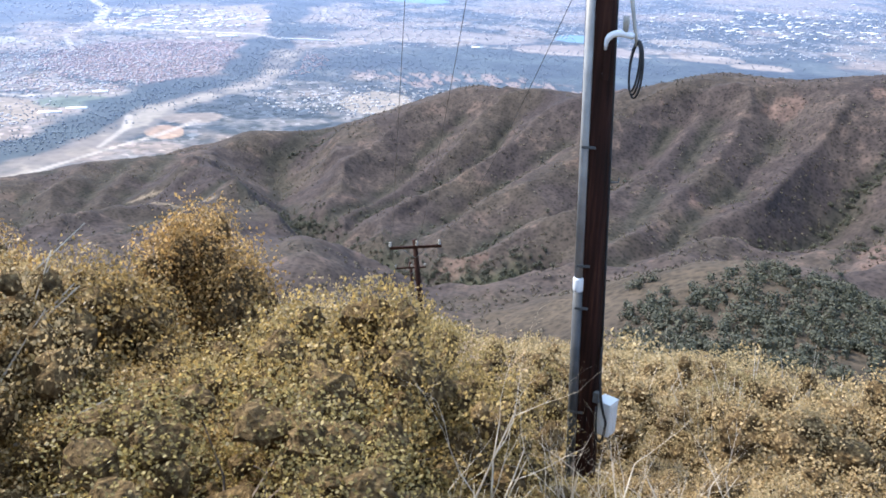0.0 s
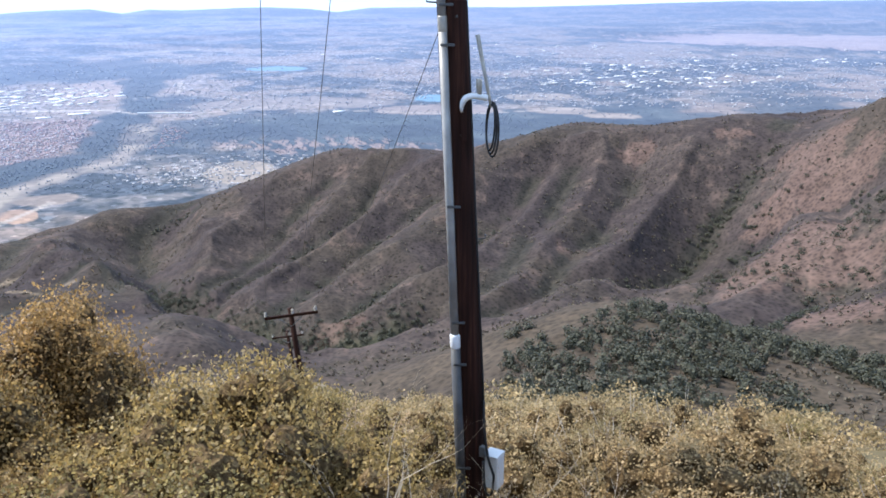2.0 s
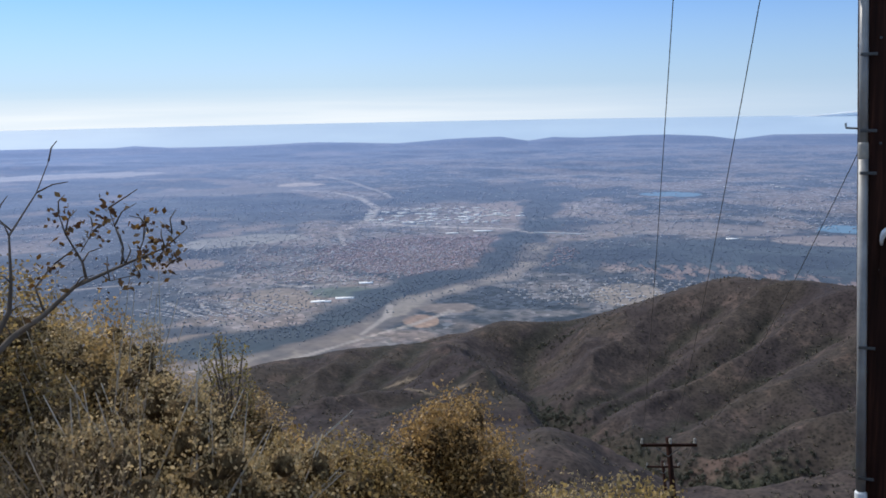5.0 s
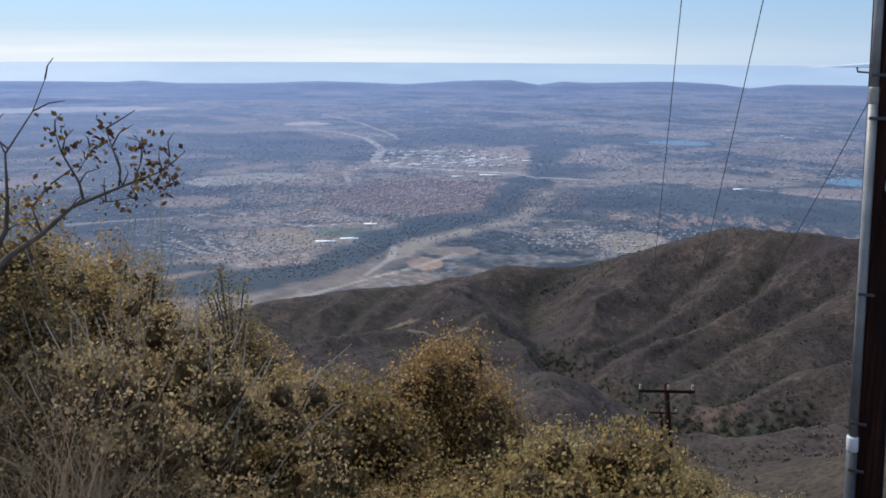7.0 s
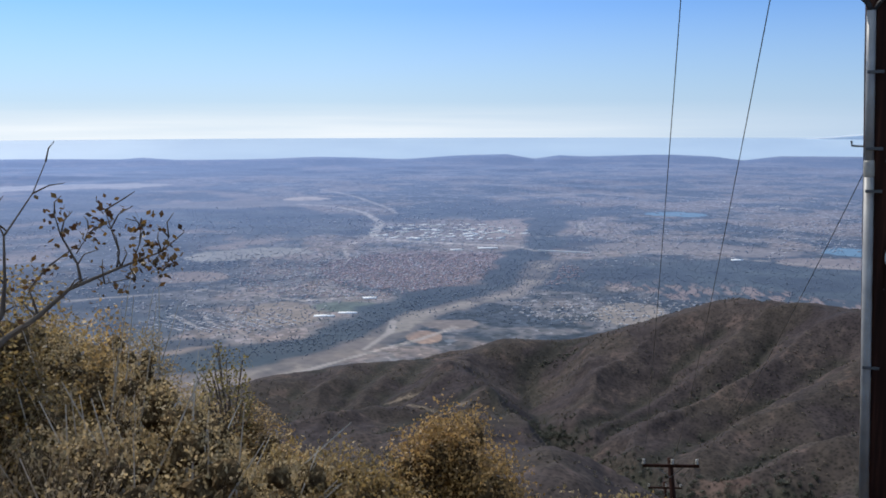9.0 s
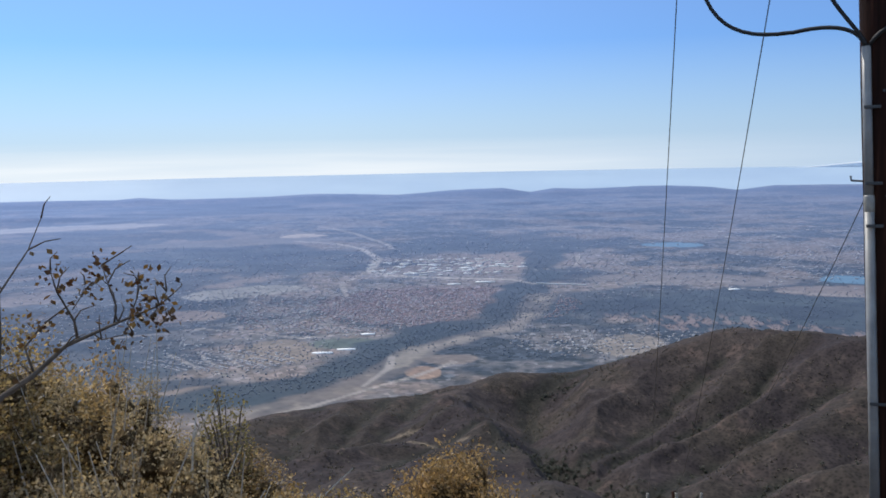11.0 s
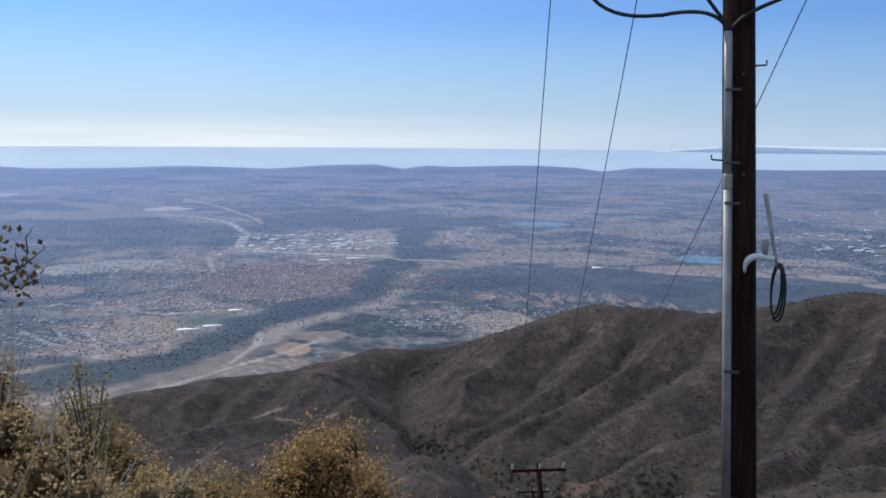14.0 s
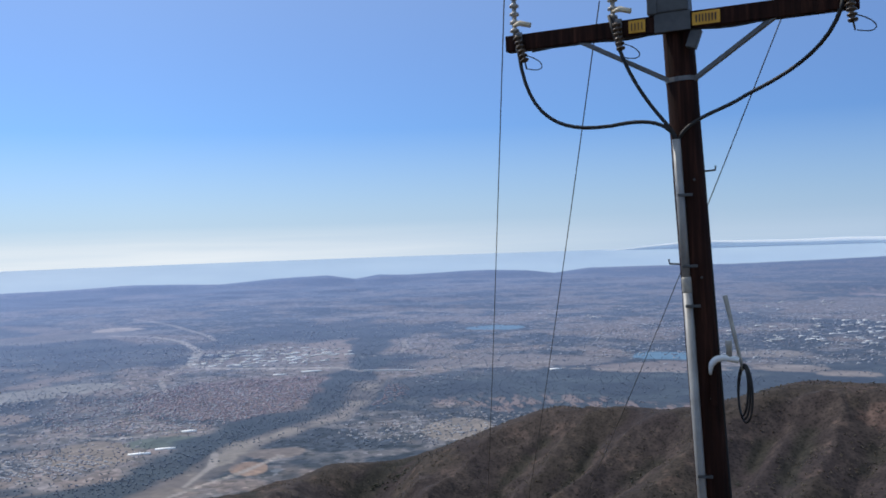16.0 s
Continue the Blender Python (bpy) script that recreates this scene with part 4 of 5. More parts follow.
# ---- foliage ----
def leaf_quads(points, size, gen, droop=0.0, out=None, bias=0.0):
    """One small diamond leaf at each point; out: the way the crown faces there, which the leaves roughly follow."""
    n = len(points)
    up = gen.normal(0, 1, (n, 3))
    up /= np.linalg.norm(up, axis=1, keepdims=True)
    if out is not None:
        up = up + bias * out / (np.linalg.norm(out, axis=1, keepdims=True) + 1e-9)
        up /= np.linalg.norm(up, axis=1, keepdims=True)
    w = gen.normal(0, 1, (n, 3))
    w[:, 2] -= droop
    d = np.cross(up, w)
    d /= np.linalg.norm(d, axis=1, keepdims=True) + 1e-9
    s = np.cross(up, d)
    L = size * gen.uniform(0.6, 1.3, (n, 1))
    v = np.stack([points - d * L * 0.5, points + s * L * 0.34, points + d * L * 0.5, points - s * L * 0.34], 1).reshape(-1, 3)
    return v, np.arange(4 * n).reshape(-1, 4)


def crown_points(lobes, per, gen, lobe=0.2, ragged=0.12):
    """Leaf points over a crown of radius and height 1 made of many rounded tufts: points, the way each faces, and the tufts (centre, radius)."""
    a = gen.uniform(0, 2 * math.pi, lobes)
    u = gen.uniform(0.0, 1, lobes) ** 0.8
    lump = 0.74 + 0.42 * value_noise(2 * np.cos(a) + 5, 2 * np.sin(a) + 3 * u, int(gen.integers(1000)))
    rad = lump * gen.uniform(0.6, 0.92, lobes)
    flat = np.sqrt(1 - u * u * 0.93)
    c = np.stack([rad * flat * np.cos(a), rad * flat * np.sin(a), 0.1 + 0.8 * rad * u], 1)
    size = lobe * gen.uniform(0.65, 1.3, lobes)
    c[:, 2] = np.minimum(c[:, 2] / np.percentile(c[:, 2] + 0.8 * size, 86), 1.05 - 0.8 * size)
    way = gen.normal(0, 1, (lobes, per, 3)) + 0.45 * (c / (np.linalg.norm(c, axis=1, keepdims=True) + 1e-6))[:, None] + np.array([0, 0, 0.35])
    way /= np.linalg.norm(way, axis=2, keepdims=True)
    reach = gen.uniform(0.55, 1.0, (lobes, per, 1)) + np.abs(gen.normal(0, ragged, (lobes, per, 1)))
    p = c[:, None] + way * reach * size[:, None, None] * np.array([1, 1, 0.85])
    return p.reshape(-1, 3), way.reshape(-1, 3), c, size


def dark_core(gen, centres, sizes):
    """Ragged solid filler inside a crown's tufts, about a lumpy middle: blocks see-through, its dark colour stands in
    for shade.
    """
    bm = bmesh.new()
    for c, k in [*zip(centres, sizes), (np.array([0, 0, 0.26]), 0.36)]:
        got = bmesh.ops.create_icosphere(bm, subdivisions=2, radius=0.52 * k if k < 0.35 else k)
        shift = Vector((gen.uniform(0, 50), gen.uniform(0, 50), 0))
        for v in got["verts"]:
            v.co *= 0.85 + 0.5 * noise.noise(v.co.normalized() * 3.0 + shift)
            v.co = Vector((v.co.x + c[0], v.co.y + c[1], max(-0.03, v.co.z * 0.85 + c[2])))
    return bm


def twig_mesh(centres, gen, thick=0.012, sides=3):
    """Bare stems from the root to the clumps."""
    bm = bmesh.new()
    for c in centres:
        base = Vector((gen.normal(0, 0.06), gen.normal(0, 0.06), 0))
        tip = Vector(c) * 1.04
        mid = base.lerp(tip, 0.55) + Vector((gen.normal(0, 0.07), gen.normal(0, 0.07), gen.normal(0.05, 0.05)))
        add_tube(bm, [base, base.lerp(mid, 0.6), mid, tip], [thick * 1.7, thick * 1.3, thick, thick * 0.35], sides, cap=False)
    return bm


SHRUB_KINDS = [
    # name, leaf material, tufts, leaf size, tuft size, twig material, stems, label
    ("scrub_oak", MAT_LEAF_SCRUB, 80, 0.021, 0.2, MAT_TWIG, 34, "sunlit olive and straw-coloured scrub on the slope"),
    ("scrub_oak", MAT_LEAF_GREEN, 74, 0.0215, 0.21, MAT_TWIG, 30, "green and gold small-leaved scrub on the slope"),
    ("chamise", MAT_LEAF_SCRUB, 110, 0.019, 0.15, MAT_DEADWOOD, 60, "twiggy olive-brown scrub with pale stems"),
    ("dry_shrub", MAT_LEAF_DRY, 60, 0.024, 0.16, MAT_STRAW, 60, "half-dead straw-brown shrub with bare pale stems"),
    ("scrub_oak", MAT_LEAF_OAK, 70, 0.024, 0.21, MAT_TWIG, 34, "dense golden-brown oak scrub with shaded hollows"),
]
PROTOS = {}


def shrub(kind, x, y, wide, high, turn, near):
    """near: the finer of two leaf densities."""
    name, leaf, clumps, size, spread, bark, stems, label = SHRUB_KINDS[kind]
    tall = 2.2 if high > 1.5 * wide else 1.0
    m = Matrix.LocRotScale((x, y, ground_at(x, y) - 0.08), Euler((0, 0, turn)), (wide, wide, high / tall))
    key = (kind, int(turn * 10) % 2, near, tall)
    if key not in PROTOS:
        gen = np.random.default_rng(100 + kind * 7 + key[1] + int(3 * tall))
        root = thing(name, label, "shrub", "shrubs on the slope")
        per = (21000 if near else 8500) // clumps
        pts, way, centres, sizes = crown_points(clumps, per if kind != 3 else per // 3, gen, spread)
        grow = np.array([1, 1, tall])
        pts, centres = pts * grow, centres * grow
        v, f = leaf_quads(pts, size if near else size * 1.45, gen, 0, way, 0.8)
        link_mesh("foliage", v, f, leaf, root)
        if kind != 3:
            tagged(part("inner_growth", dark_core(gen, centres, sizes), MAT_FILLER, root), kind="stuff")
        tagged(part("branchwork", twig_mesh(centres[:stems] * (1 + 0.25 * (kind in (2, 3))), gen, 0.007 if kind != 3 else 0.005), bark, root), kind="stuff")
        PROTOS[key] = root
        root.matrix_basis = m
        return root
    ob = copy_thing(PROTOS[key], Matrix())
    ob.matrix_basis = m
    return ob


# the brush's outline in the camera's view: azimuth and elevation of its top
EDGE = [(-60, -7.5), (-40, -8.5), (-33.1, -9.6), (-31.4, -10.3), (-30.3, -11.1), (-27.2, -11.9), (-25.4, -13.1), (-23.5, -14.9), (-22, -15.6), (-19.9, -16.7), (-18.6, -18), (-16.5, -19.7), (-14, -20.1),
        (-11.8, -20.5), (-9, -21.7), (-4.5, -23.6), (-2.9, -23.7), (-1.7, -23.0), (1.5, -22.5), (3.7, -22.7), (6.2, -24.5), (9.3, -25), (12.3, -26), (15.4, -26), (20, -25.4), (22.4, -25.7),
        (26, -25.5), (28.3, -24.5), (31.2, -24.8), (33.6, -24.2), (37.5, -24.8), (40, -25.2), (60, -25)]
EDGE_AZ, EDGE_EL = [p[0] for p in EDGE], [p[1] for p in EDGE]


def room_above(x, y):
    """How high growth stands here before it would rise over the brush's outline in the camera's view."""
    r, az = math.hypot(x, y), math.degrees(math.atan2(x, y))
    return r * math.tan(math.radians(float(np.interp(az, EDGE_AZ, EDGE_EL)))) - ground_at(x, y)


def plant_slope():
    gen = random.Random(12)
    r = 4.0
    while r < 15:
        pitch = 1.05 + 0.06 * r
        az = -44 + gen.uniform(0, 8)
        while az < 54:
            here = az + gen.uniform(-3, 3)
            a = radians(here)
            rr = r * gen.uniform(0.93, 1.07)
            x, y = rr * math.sin(a), rr * math.cos(a)
            az += math.degrees(pitch / r)
            if math.hypot(x - 2.2, y - 6.2) < 0.75 or math.hypot(x + 1.15, y - 9.9) < 1.0:
                continue
            if here < -18 and rr < 6.0:
                continue
            if -13 < here < -1 and rr < 9.5:
                natural = gen.uniform(0.7, 1.2)
            else:
                natural = gen.uniform(2.5, 3.6) if here < -14 else gen.uniform(0.8, 1.9)
            side = 0.85 if -27 < here < -13 else 0.45
            room = min(room_above(x + k * side * y / rr, y - k * side * x / rr) for k in (-1, 0, 1))
            high = min(natural, room * (gen.uniform(0.94, 1.1) if here < -21 else gen.uniform(0.72, 0.93) if here < -9 else gen.uniform(0.62, 1.0)))
            if 14 < here < 27 and rr < 6.9:
                high = min(high, 0.42)
            elif 8 < here < 15 and rr < 5.9:
                high = min(high, 0.5)
            elif here > 2 and rr < 5.2:
                high = min(high, 0.8)
            if high < 0.3:
                continue
            wide = min(1.2, 0.6 + 0.42 * high) * gen.uniform(0.85, 1.25)
            left = here < -12
            kind = gen.choices((0, 1, 2, 3, 4), (0.8, 2.2, 0.6, 0.5, 5) if left else ((3, 3.4, 1.6, 0.7, 1) if here < 9 else (4, 1.0, 3.2, 0.8, 0.4)))[0]
            shrub(kind, x, y, wide, high, gen.uniform(0, 6.28), rr < 8.5)
        r += pitch * 0.8


plant_slope()


def far_scrub():
    """The brush further down the slope, as one growth."""
    gen = np.random.default_rng(31)
    n = 430
    rr = 14 + 50 * gen.uniform(0, 1, n) ** 0.85
    az = gen.uniform(-42, 52, n)
    V, F, start = [], [], 0
    for r, a in zip(rr, az):
        x, y = r * math.sin(radians(a)), r * math.cos(radians(a))
        room = room_above(x, y)
        high = min(gen.uniform(0.8, 2.8), room * gen.uniform(0.4, 1.06))
        if high < 0.3:
            continue
        pts, way, _, _ = crown_points(26, 30, gen, 0.24)
        pts = pts * (gen.uniform(1.0, 1.9), gen.uniform(1.0, 1.9), high) + (x, y, ground_at(x, y) - 0.1)
        v, f = leaf_quads(pts, 0.085, gen, 0, way, 0.8)
        V.append(v)
        F.append(f + start)
        start += len(v)
    ob = link_mesh("chaparral", np.concatenate(V), np.concatenate(F), MAT_LEAF_SCRUB)
    tagged(ob, "dense olive and straw chaparral down the slope", "brush", kind="stuff")


far_scrub()


def build_tree(name, label, x, y, top, wide, foot, leaf, size, tufts, per, seed):
    """A small tree that stands over the brush: trunk, limbs, ragged crown. foot: where on its height the crown begins."""
    gen = np.random.default_rng(seed)
    g = ground_at(x, y)
    high = top - g
    root = thing(name, label, "tree", at=(x, y, g))
    grow, lift = np.array([wide, wide, high * (1 - foot)]), np.array([0, 0, high * foot])
    pts, way, centres, sizes = crown_points(tufts, per, gen, 0.22, 0.2)
    v, f = leaf_quads(pts * grow + lift, size, gen, 0, way, 0.7)
    link_mesh("crown", v, f, leaf, root)
    if wide > 0.8:
        bm = dark_core(gen, centres, sizes)
        bmesh.ops.scale(bm, vec=grow, verts=bm.verts)
        bmesh.ops.translate(bm, vec=lift, verts=bm.verts)
        tagged(part("inner_growth", bm, MAT_FILLER, root), kind="stuff")
    bm = bmesh.new()
    stem = lift[2] + 0.5 * grow[2]
    add_tube(bm, [(0, 0, -0.2), (0.05, 0, 0.3 * stem), (0, 0.06, 0.65 * stem), (0.03, 0, stem)], [0.1 * wide, 0.08 * wide, 0.06 * wide, 0.035 * wide], 8)
    part("trunk", bm, MAT_TWIG, root)
    for c in centres[:26]:
        tip = Vector(c * grow + lift)
        bm = bmesh.new()
        start = Vector((0.02, 0.02, min(0.3 * stem + 0.4 * tip.z, stem)))
        add_tube(bm, [start, start.lerp(tip, 0.5) + Vector((0, 0, 0.06)), start.lerp(tip, 1.12)], [0.03 * wide, 0.02 * wide, 0.005], 5)
        part("limb", bm, MAT_TWIG, root)


build_tree("oak_tree", "bushy golden-brown scrub oak standing above the brush", -1.12, 9.9, -3.42, 1.2, 0.0, MAT_LEAF_OAK, 0.042, 92, 330, 77)
_x, _y, _z = spot(-21.0, 0, 9.0)
build_tree("sapling", "slim olive sapling rising out of the brush", _x, _y, 9.0 * math.tan(radians(-14.0)), 0.4, 0.64, MAT_LEAF_GREEN, 0.032, 40, 36, 78)


# ---- woods and shrubs on the hills ----
def far_growth(name, x, y, size, tall, leaves, leaf, mat, label, category, seed):
    gen = np.random.default_rng(seed)
    n = len(x)
    z = ground_height(x, y)
    p = gen.normal(0, 1, (n, leaves, 3))
    p /= np.linalg.norm(p, axis=2, keepdims=True)
    p *= gen.uniform(0.45, 1.0, (n, leaves, 1)) * (0.8 + 0.4 * gen.uniform(0, 1, (n, leaves, 1)))
    face = p + np.array([0, 0, 0.25])
    p = p * np.stack([size, size, tall * 0.5], -1)[:, None]
    p = p + np.stack([x, y, z + tall * 0.42], -1)[:, None]
    v, f = leaf_quads(p.reshape(-1, 3), leaf, gen, 0, face.reshape(-1, 3), 1.6)
    tagged(link_mesh(name, v, f, mat), label, category, kind="stuff")


def at_many(az, r):
    a = np.radians(az)
    return r * np.sin(a), r * np.cos(a)


gen = np.random.default_rng(8)
az, r = gen.uniform(21, 50, 900), gen.uniform(290, 425, 900)
x, y = at_many(az, r)
ok = fbm(x / 45, y / 45, 3, 201) + 0.2 * step(26, 31, az) - 0.16 * step(38, 44, az) + 0.1 * step(330, 380, r) - 0.2 * step(405, 420, r) > 0.56
x, y = x[ok], y[ok]
far_growth("woods", x, y, gen.uniform(1.8, 3.8, len(x)), gen.uniform(4, 7, len(x)), 80, 1.15, MAT_LEAF_WOOD, "dark green oak grove on a brushy knoll", "trees", 1)
line = np.array(BED_LINES[0][0])
t = gen.uniform(4, len(line) - 1.01, 900)
i = t.astype(int)
q = line[i] + (line[i + 1] - line[i]) * (t - i)[:, None] + gen.normal(0, 20, (900, 2))
far_growth("woods", q[:, 0], q[:, 1], gen.uniform(1.8, 3.8, 900), gen.uniform(3, 6.5, 900), 90, 0.95, MAT_LEAF_WOOD, "trees along the canyon bottom", "trees", 2)
for bed, n in ((7, 130), (8, 60), (4, 50), (10, 60), (2, 24), (3, 20), (9, 20)):
    line = np.array(BED_LINES[bed][0])
    t = gen.uniform(0.6, len(line) - 1.01, n)
    i = t.astype(int)
    q = line[i] + (line[i + 1] - line[i]) * (t - i)[:, None] + gen.normal(0, 7, (n, 2))
    far_growth("woods", q[:, 0], q[:, 1], gen.uniform(1.8, 3.6, n), gen.uniform(3, 6, n), 100, 0.9, MAT_LEAF_WOOD, "dark trees in a side gully", "trees", 20 + bed)
az, r = gen.uniform(-22, 50, 17000), gen.uniform(260, 1450, 17000)
x, y = at_many(az, r)
ok = fbm(x / 60, y / 60, 3, 205) > 0.47
x, y = x[ok], y[ok]
far_growth("shrubs", x, y, gen.uniform(0.9, 2.4, len(x)), gen.uniform(1.2, 2.8, len(x)), 7, 1.5, MAT_LEAF_SHRUB, "dark brush dotted over the mountain sides", "brush", 3)
az, r = gen.uniform(33, 50, 500), gen.uniform(480, 1000, 500)
x, y = at_many(az, r)
ok = fbm(x / 70, y / 70, 3, 209) > 0.55
x, y = x[ok], y[ok]
far_growth("woods", x, y, gen.uniform(2, 4, len(x)), gen.uniform(3, 6, len(x)), 90, 0.95, MAT_LEAF_WOOD, "oaks in the folds of the eastern slope", "trees", 4)


# ---- the utility pole ----
def axis(z):
    """The pole leans a little: its middle at height z."""
    return Vector((2.035 - 0.042 * z, 6.271 + 0.0144 * z, z))


VIEW = Vector((0.951, -0.309, 0))     # across the pole, square to the hilltop's line of sight
OUT = Vector((-0.309, -0.951, 0))     # from the pole towards the hilltop


def on_pole(z, across=0.0, out=0.0):
    return axis(z) + VIEW * across + OUT * out


def ribbed(bm, a, b, r0, r1, ribs, sides=14):
    a, b = Vector(a), Vector(b)
    pts, rad = [], []
    for i in range(ribs):
        for k, rr in ((0.05, r0), (0.35, r0), (0.45, r1), (0.75, r1 * 0.9), (0.85, r0)):
            pts.append(a.lerp(b, (i + k) / ribs))
            rad.append(rr)
    add_tube(bm, pts, rad, sides)


def build_pole():
    root = thing("utility_pole", "dark creosoted wooden utility pole with crossarm and grey conduit", "utility pole", at=tuple(axis(-5.0)))
    inv = Matrix.Translation(-axis(-5.0))

    def p(name, bm, mat, label="", smooth=False, parent=None):
        bmesh.ops.transform(bm, matrix=inv, verts=bm.verts)
        return part(name, bm, mat, parent or root, label, smooth)

    bm = bmesh.new()
    zs = [-5.2 + 0.37 * i for i in range(21)]
    add_tube(bm, [axis(z) for z in zs], [0.121 - 0.0026 * (z + 5.2) + 0.0025 * noise.noise((z * 2, 0, 0)) for z in zs], 28)
    p("shaft", bm, MAT_POLE, "dark weathered creosoted timber", True)
    # conduit on the sunny side
    cx, co = -0.07, 0.1
    bm = bmesh.new()
    add_tube(bm, [on_pole(z, cx + 0.004 * z, co) for z in (-2.62, -1.5, -0.36)], 0.031, 16)
    add_tube(bm, [on_pole(z, cx + 0.004 * z, co) for z in (-0.36, 0.2, 0.66)], 0.028, 16)
    p("conduit", bm, MAT_CONDUIT, "pale grey conduit", True)
    bm = bmesh.new()
    add_tube(bm, [on_pole(z, cx + 0.004 * z, co) for z in (-4.9, -3.6, -2.7)], 0.037, 16)
    p("lower_conduit", bm, MAT_DARKPIPE, "black lower conduit", True)
    for z, rr in ((-0.33, 0.033), (-2.68, 0.04)):
        bm = bmesh.new()
        add_tube(bm, [on_pole(z - 0.055, cx + 0.004 * z, co), on_pole(z - 0.045, cx + 0.004 * z, co), on_pole(z + 0.045, cx + 0.004 * z, co), on_pole(z + 0.055, cx + 0.004 * z, co)], [rr * 0.9, rr, rr, rr * 0.9], 16)
        p("coupling", bm, MAT_WHITE if z < -1 else MAT_GLAZE, "pale pipe coupling", True)
    for z in (0.28, -0.2, -0.47, -1.62, -2.52, -2.86, -3.75):
        bm = bmesh.new()
        add_box(bm, on_pole(z, cx + 0.03 + 0.004 * z, co + 0.034), (0.1, 0.012, 0.02), Matrix.Rotation(math.atan2(VIEW.y, VIEW.x), 4, "Z"), 0.003)
        p("strap", bm, MAT_DARKPIPE)
    # ground wire down the far edge
    bm = bmesh.new()
    add_tube(bm, [on_pole(z, 0.118 - 0.006 * (z + 3), 0.03 + 0.004 * math.sin(5 * z)) for z in [-3.7 + 0.3 * i for i in range(14)]], 0.009, 6)
    p("ground_wire", bm, MAT_RUBBER)
    # climbing pegs
    for z, side in ((-0.19, -1), (0.44, 1), (-1.9, 1)):
        bm = bmesh.new()
        a = 0.1 * side
        add_tube(bm, [on_pole(z, a, 0), on_pole(z + 0.005, a + 0.075 * side, 0), on_pole(z + 0.035, a + 0.078 * side, 0)], 0.007, 6)
        p("peg", bm, MAT_STEEL)
    for z in (0.38, -0.28, -1.1):
        bm = bmesh.new()
        add_tube(bm, [on_pole(z, 0.03, 0.09), on_pole(z, 0.03, 0.125)], 0.009, 6)
        p("bolt", bm, MAT_DARKPIPE)
    # side bracket with an aerial rod and a coil
    bm = bmesh.new()
    add_tube(bm, curve_points(on_pole(-0.93, 0.038, 0.14), on_pole(-0.85, 0.035, 0.16), on_pole(-0.81, 0.07, 0.17), on_pole(-0.815, 0.14, 0.165), 9)
             + [on_pole(-0.825, 0.19, 0.155), on_pole(-0.832, 0.222, 0.15)], [0.008, 0.012, 0.016, 0.02, 0.022, 0.022, 0.022, 0.022, 0.022, 0.022, 0.022], 12)
    arm = p("side_bracket", bm, MAT_WHITE, "white curved bracket", True)
    bm = bmesh.new()
    add_box(bm, on_pole(-1.02, 0.05, 0.122), (0.045, 0.01, 0.24), Matrix.Rotation(math.atan2(VIEW.y, VIEW.x), 4, "Z"), 0.003)
    p("bracket_plate", bm, MAT_POLE, parent=arm)
    bm = bmesh.new()
    add_tube(bm, [on_pole(-0.81, 0.165, 0.16), on_pole(-0.73, 0.168, 0.16), on_pole(-0.70, 0.168, 0.16)], [0.018, 0.022, 0.02], 10)
    p("cap", bm, MAT_GLAZE, "", True, arm)
    bm = bmesh.new()
    add_tube(bm, [on_pole(-0.9, 0.246, 0.14), on_pole(-0.82, 0.234, 0.14), on_pole(-0.4, 0.168, 0.14)], [0.009, 0.012, 0.016], 10)
    p("aerial", bm, MAT_GLAZE, "grey aerial rod", True)
    for k in range(3):
        bm = bmesh.new()
        ring = [on_pole(-1.055 + 0.006 * k, 0.25 - 0.006 * k, 0.14) + Vector((0, 0, 1)) * (0.195 - 0.016 * k) * math.cos(a) + (VIEW * 0.042 + OUT * 0.06) * math.sin(a + 0.15 * k) * (1 - 0.16 * k)
                for a in [2 * math.pi * i / 22 for i in range(23)]]
        add_tube(bm, ring, 0.0075, 6)
        p("cable_coil", bm, MAT_RUBBER, "", True)
    # white box near the foot
    bm = bmesh.new()
    turn = Matrix.Rotation(math.atan2(VIEW.y, VIEW.x) - 0.5, 4, "Z")
    add_box(bm, on_pole(-3.83, 0.185, 0.02), (0.12, 0.13, 0.28), turn, 0.012)
    box = p("equipment_box", bm, MAT_WHITE, "white plastic equipment box")
    bm = bmesh.new()
    add_box(bm, on_pole(-3.68, 0.185, 0.02), (0.132, 0.142, 0.02), turn, 0.006)
    p("lid", bm, MAT_WHITE, parent=box)
    bm = bmesh.new()
    add_box(bm, on_pole(-3.62, 0.1, 0.09), (0.05, 0.05, 0.09), turn, 0.006)
    p("junction", bm, MAT_STEEL)
    bm = bmesh.new()
    add_tube(bm, curve_points(on_pole(-3.2, 0.12, 0.06), on_pole(-3.8, 0.1, 0.16), on_pole(-3.7, 0.2, 0.2), on_pole(-3.85, 0.17, 0.17), 12)
             + curve_points(on_pole(-3.87, 0.17, 0.17), on_pole(-4.05, 0.15, 0.17), on_pole(-4.0, 0.08, 0.16), on_pole(-3.68, 0.1, 0.14), 12), 0.011, 8)
    p("box_cable", bm, MAT_RUBBER, "", True)

    # crossarm, across in front of the pole
    A, B = Vector((0.868, 6.79, 1.44)), Vector((2.905, 5.62, 1.44))
    along = (B - A).normalized()
    turn = Matrix.Rotation(math.atan2(along.y, along.x), 4, "Z")
    mid = (A + B) / 2
    bm = bmesh.new()
    add_box(bm, mid, ((B - A).length, 0.09, 0.115), turn, 0.007)
    bmesh.ops.subdivide_edges(bm, edges=[e for e in bm.edges if e.calc_length() > 1], cuts=12)
    beam = p("crossarm", bm, MAT_POLE, "dark squared timber crossarm")
